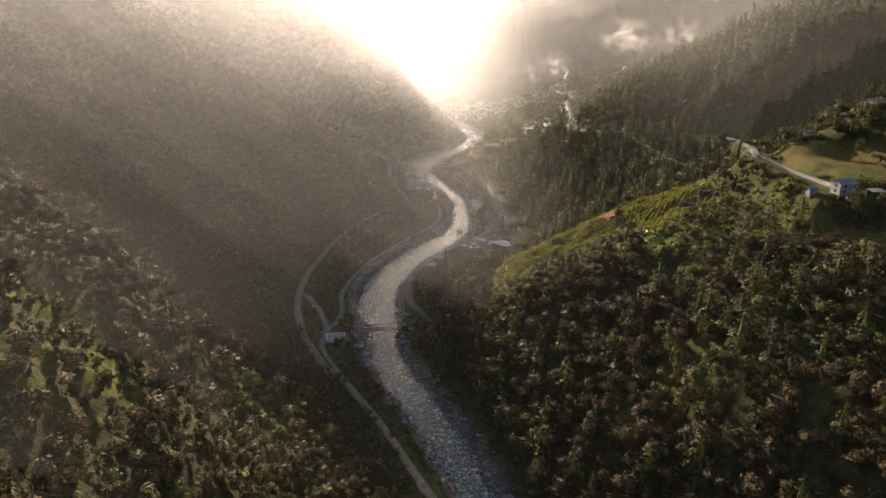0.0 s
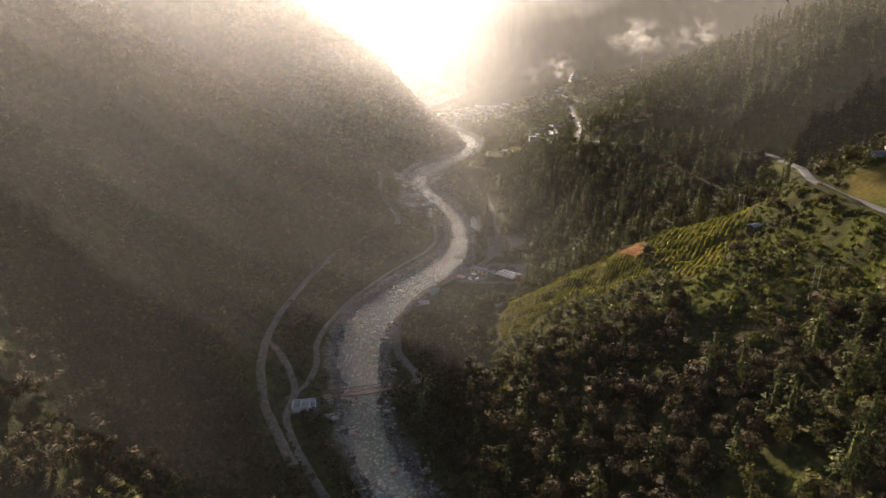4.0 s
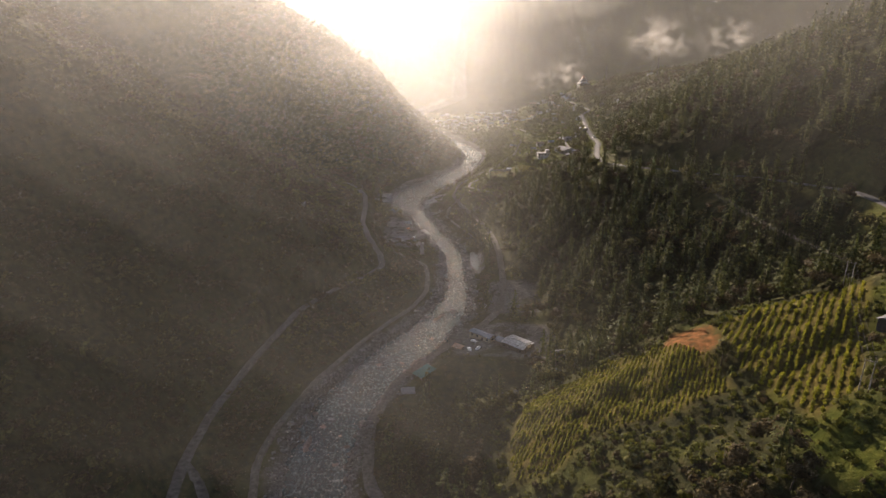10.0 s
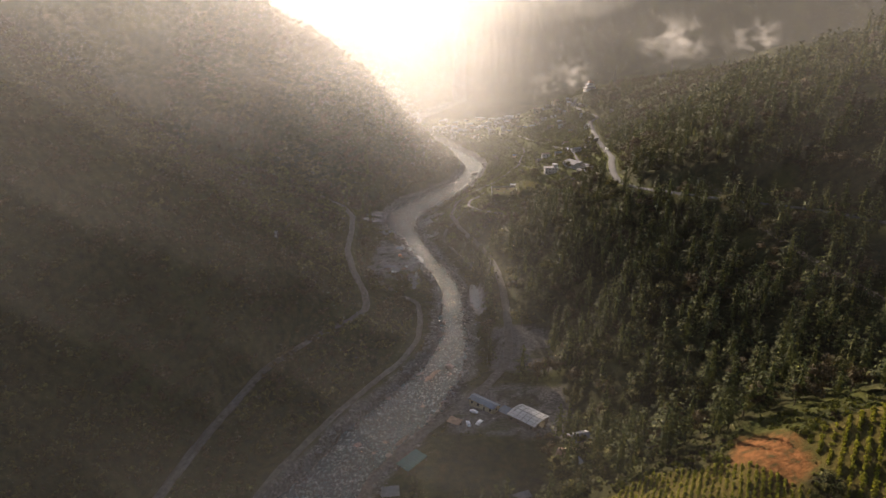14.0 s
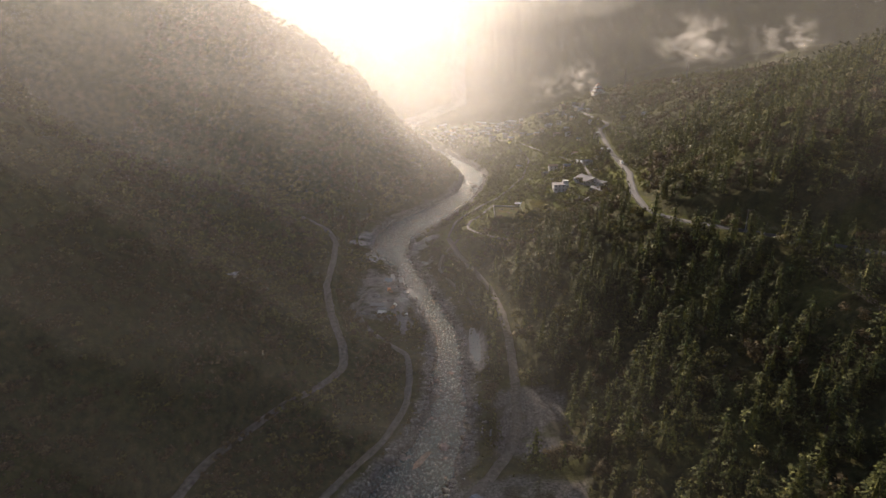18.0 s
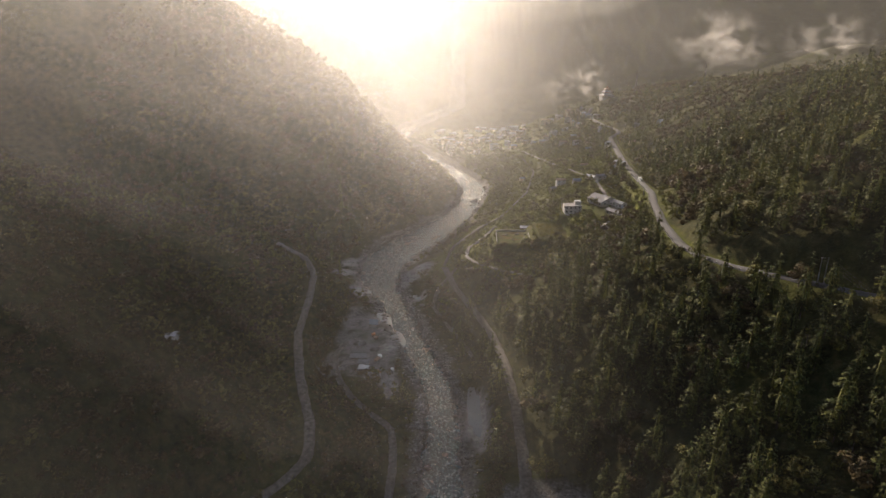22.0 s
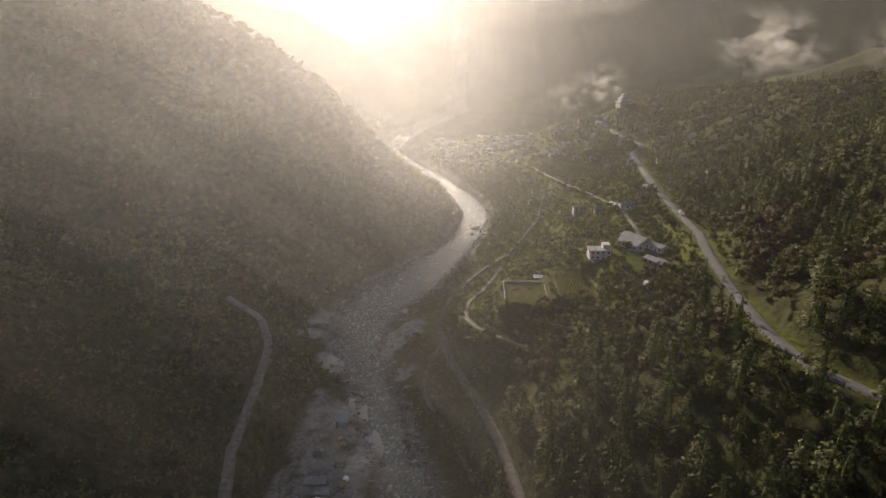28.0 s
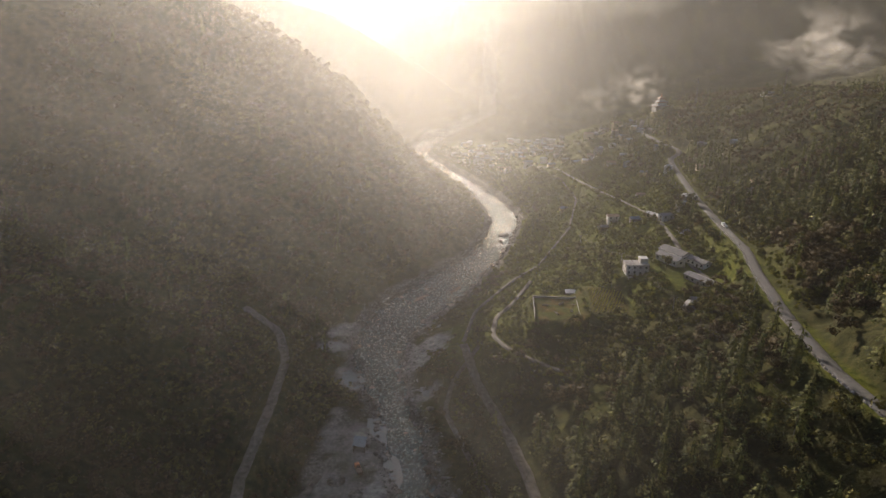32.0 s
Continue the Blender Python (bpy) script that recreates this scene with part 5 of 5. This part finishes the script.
# ---------------------------------------------------------------- power poles and lines
pole(150, 245, 9, 20)
wires([pole(118, 350, 10, -30, True), pole(152, 424, 10, -30, True), pole(140, 640, 11, 0, True)])
pole(133, 303, 9, 10, True)
wires([pole(89, 695, 9, 0), pole(89, 756, 9, 0), pole(84, 817, 9, 0), pole(70, 884, 9, 20), pole(60, 1000, 9, 0)])
for px, py in ((110, 745), (118, 800), (131, 862), (136, 905), (143, 985), (147, 1060)):
    pole(px - 4.5, py, 7, 0)
pole(-66, 168, 9, 0, True)

# ---------------------------------------------------------------- crops in rows
def crops(poly, way, rows_apart, along, size, leaves, label, mat=CROP):
    px, py = np.array(poly).T
    w = np.array(way) / np.hypot(*way)
    n = np.array([w[1], -w[0]])
    c = np.array([px.mean(), py.mean()])
    a, b = np.meshgrid(np.arange(-70, 70, rows_apart), np.arange(-70, 70, along))
    a, b = a.ravel() + rng.normal(0, 0.12, a.size), b.ravel() + rng.normal(0, 0.3, b.size)
    x, y = c[0] + n[0] * a + w[0] * b, c[1] + n[1] * a + w[1] * b
    keep = (inside(poly, x, y) > 0.5) & (wobble(x, y, 12, 4.0) > -0.75) & (rng.uniform(0, 1, x.size) < 0.93)
    keep &= inside(BARE, x, y) < 0
    x, y = x[keep], y[keep]
    z = height(x, y)
    protos = [bush_crown(90 + k, leaves, 0.3) for k in range(5)]
    which = rng.integers(0, 5, len(x))
    s = size * rng.uniform(0.7, 1.3, len(x))
    blocks = [(protos[k].reshape(1, -1, 3) * s[which == k][:, None, None] + np.stack([x, y, z], 1)[which == k][:, None]).reshape(-1, 3) for k in range(5)]
    v = np.concatenate(blocks)
    tagged(new("crop_rows", mesh_of("crop_rows", v, np.arange(len(v)).reshape(-1, 4), [mat], False)), label, "crops", kind="stuff")


crops(FIELD_A, (0.4, 0.92), 1.75, 0.6, 0.85, 14, "yellow-green crop rows curving over the sunlit spur")
crops(FIELD_B, (0.54, 0.84), 2.7, 0.85, 1.15, 16, "rows of green shrubs on reddish tilled soil")
crops(FIELD_D, (0.75, -0.66), 2.4, 0.9, 0.5, 8, "low dark crop rows on ploughed brown soil", OAK)
crops(FIELD_C, (0.3, 0.95), 1.6, 0.8, 0.6, 8, "green vegetable rows in the village plot")

# ---------------------------------------------------------------- low scrub between the trees
def scrub_over(x0, x1, y0, y1, apart, test, mat_kind, size, label):
    x, y = np.meshgrid(np.arange(x0, x1, apart), np.arange(y0, y1, apart))
    x, y = x.ravel() + rng.uniform(-apart / 2, apart / 2, x.size), y.ravel() + rng.uniform(-apart / 2, apart / 2, y.size)
    xr, wr, cr = river_at(y)
    d = np.abs(x - xr) * cr - wr
    gravel, grass, field, sand, bare = cover(x, y)
    rd, _, rh = near_road(x, y)
    keep = (d > 5) & (rd > np.where(rh < 1.3, rh + 1.3, rh + 3.6)) & (gravel < 0.4) & (field < 0.1) & (bare < 0.3) & (sand < 0.3) & (terrace_in(x, y, 0.5) < 0) & test(x, y)
    x, y = x[keep], y[keep]
    z = height(x, y)
    protos = [bush_crown(120 + k, 22, 0.26) for k in range(6)]
    which = rng.integers(0, 6, len(x))
    s = size * rng.gamma(5, 0.2, len(x))
    v = np.concatenate([(protos[k].reshape(1, -1, 3) * s[which == k][:, None, None] + np.stack([x, y, z], 1)[which == k][:, None]).reshape(-1, 3) for k in range(6)])
    nv = np.concatenate([np.tile(rounded(protos[k], 0.0, 1.0), (int((which == k).sum()), 1)) for k in range(6)])
    tagged(new("scrub", leafy_mesh("scrub", v, nv, mat_kind)), label, "bushes", kind="stuff")


SPUR = [(5, 400), (10, 300), (60, 285), (150, 270), (215, 290), (215, 420), (100, 440), (30, 432)]
scrub_over(0, 220, 265, 445, 2.6, lambda x, y: (inside(SPUR, x, y) > 0) & (wobble(x, y, 13, 2.0) > -0.3), SHRUB, 1.5, "dense green scrub below the fields on the spur")
scrub_over(0, 220, 265, 445, 3.6, lambda x, y: (inside(SPUR, x, y) > 0) & (wobble(x, y, 16, 6.0) > 0.0), OAK, 1.5, "dry brown scrub below the fields on the spur")
scrub_over(-20, 175, 780, 1280, 2.7, lambda x, y: wobble(x, y, 12, 5.0) > -0.45, SHRUB, 1.9, "green scrub between the village plots")
scrub_over(-150, -20, 280, 860, 3.4, lambda x, y: wobble(x, y, 15, 3.0) > -0.5, OAK, 1.2, "dark scrub on the shaded slope above the river")
scrub_over(-210, 0, 60, 300, 3.4, lambda x, y: wobble(x, y, 15, 3.0) > -0.6, OAK, 1.5, "dark scrub under the trees of the shaded slope")
scrub_over(-40, 60, 190, 760, 3.2, lambda x, y: wobble(x, y, 10, 7.0) > -0.2, LEAF, 1.1, "dark scrub along the river road")

# ---------------------------------------------------------------- boulders
def boulder_mesh(seed):
    bm = bmesh.new()
    bmesh.ops.create_icosphere(bm, subdivisions=2, radius=1.0)
    o = Vector((seed * 7.1, seed * 3.3, 0))
    for v in bm.verts:
        v.co *= 1 + 0.45 * noise.noise(v.co * 0.9 + o) + 0.15 * noise.noise(v.co * 2.3 + o)
        v.co.z *= 0.7
    return from_bm("boulder", bm, ROCK)


BOULDERS = [boulder_mesh(k) for k in range(7)]
r = np.random.default_rng(33)
bl = [(1, 1090, 4.5), (-3, 1072, 2.5)]
for u in np.linspace(0, 1, 26):
    bl.append((-48 + 36 * u + r.normal(0, 3.5), 897 + 62 * u + r.normal(0, 3), r.uniform(0.9, 2.6)))
while len(bl) < 260:
    y = r.uniform(215, 1010)
    xr, wr, cr = (float(v[0]) for v in river_at(np.array([y])))
    side = -1 if r.uniform() < 0.5 else 1
    edge = wr * (1 + r.normal(0.02, 0.16)) if r.uniform() < 0.8 else wr * r.uniform(0.2, 0.9)
    bl.append((xr + side * edge / cr, y, min(2.4, r.gamma(2.2, 0.36) + 0.35)))
for bx, by, size in bl:
    if abs(bx - -52) < 4 and abs(by - 348) < 4:
        continue
    b = new("boulder", BOULDERS[r.integers(0, 7)])
    b.matrix_world = pose(bx, by, max(ground(bx, by), -0.3) + size * 0.1, r.uniform(-20, 20), r.uniform(-20, 20), r.uniform(0, 360)) @ Matrix.Diagonal((size, size * r.uniform(0.7, 1.3), size * r.uniform(0.6, 1.0), 1))
    tagged(b, "rounded grey boulder at the river's edge", "boulder", "boulders")
small = BOULDERS[2]
sv = np.zeros(len(small.vertices) * 3)
small.vertices.foreach_get("co", sv)
sv = sv.reshape(-1, 3)
sf = np.array([p.vertices[:] for p in small.polygons])
n = 4600
y = r.uniform(200, 1150, n)
xr, wr, cr = river_at(y)
side = np.where(r.uniform(0, 1, n) < 0.5, -1, 1)
x = xr + side * (wr + r.gamma(1.6, 1.8, n) - 1.9) / cr
z = height(x, y)
ok = (near_road(x, y)[0] > 4) & (z < 5)
x, y, z = x[ok], y[ok], z[ok]
size = r.gamma(2, 0.26, len(x)) + 0.2
v = (sv[None] * (size[:, None] * r.uniform(0.6, 1.3, (len(x), 3)))[:, None] + np.stack([x, y, z], 1)[:, None]).reshape(-1, 3)
f = (sf[None] + (np.arange(len(x)) * len(sv))[:, None, None]).reshape(-1, 3)
tagged(new("shingle", mesh_of("shingle", v, f, [ROCK])), "countless grey stones strewn along the river banks", "stones", kind="stuff")
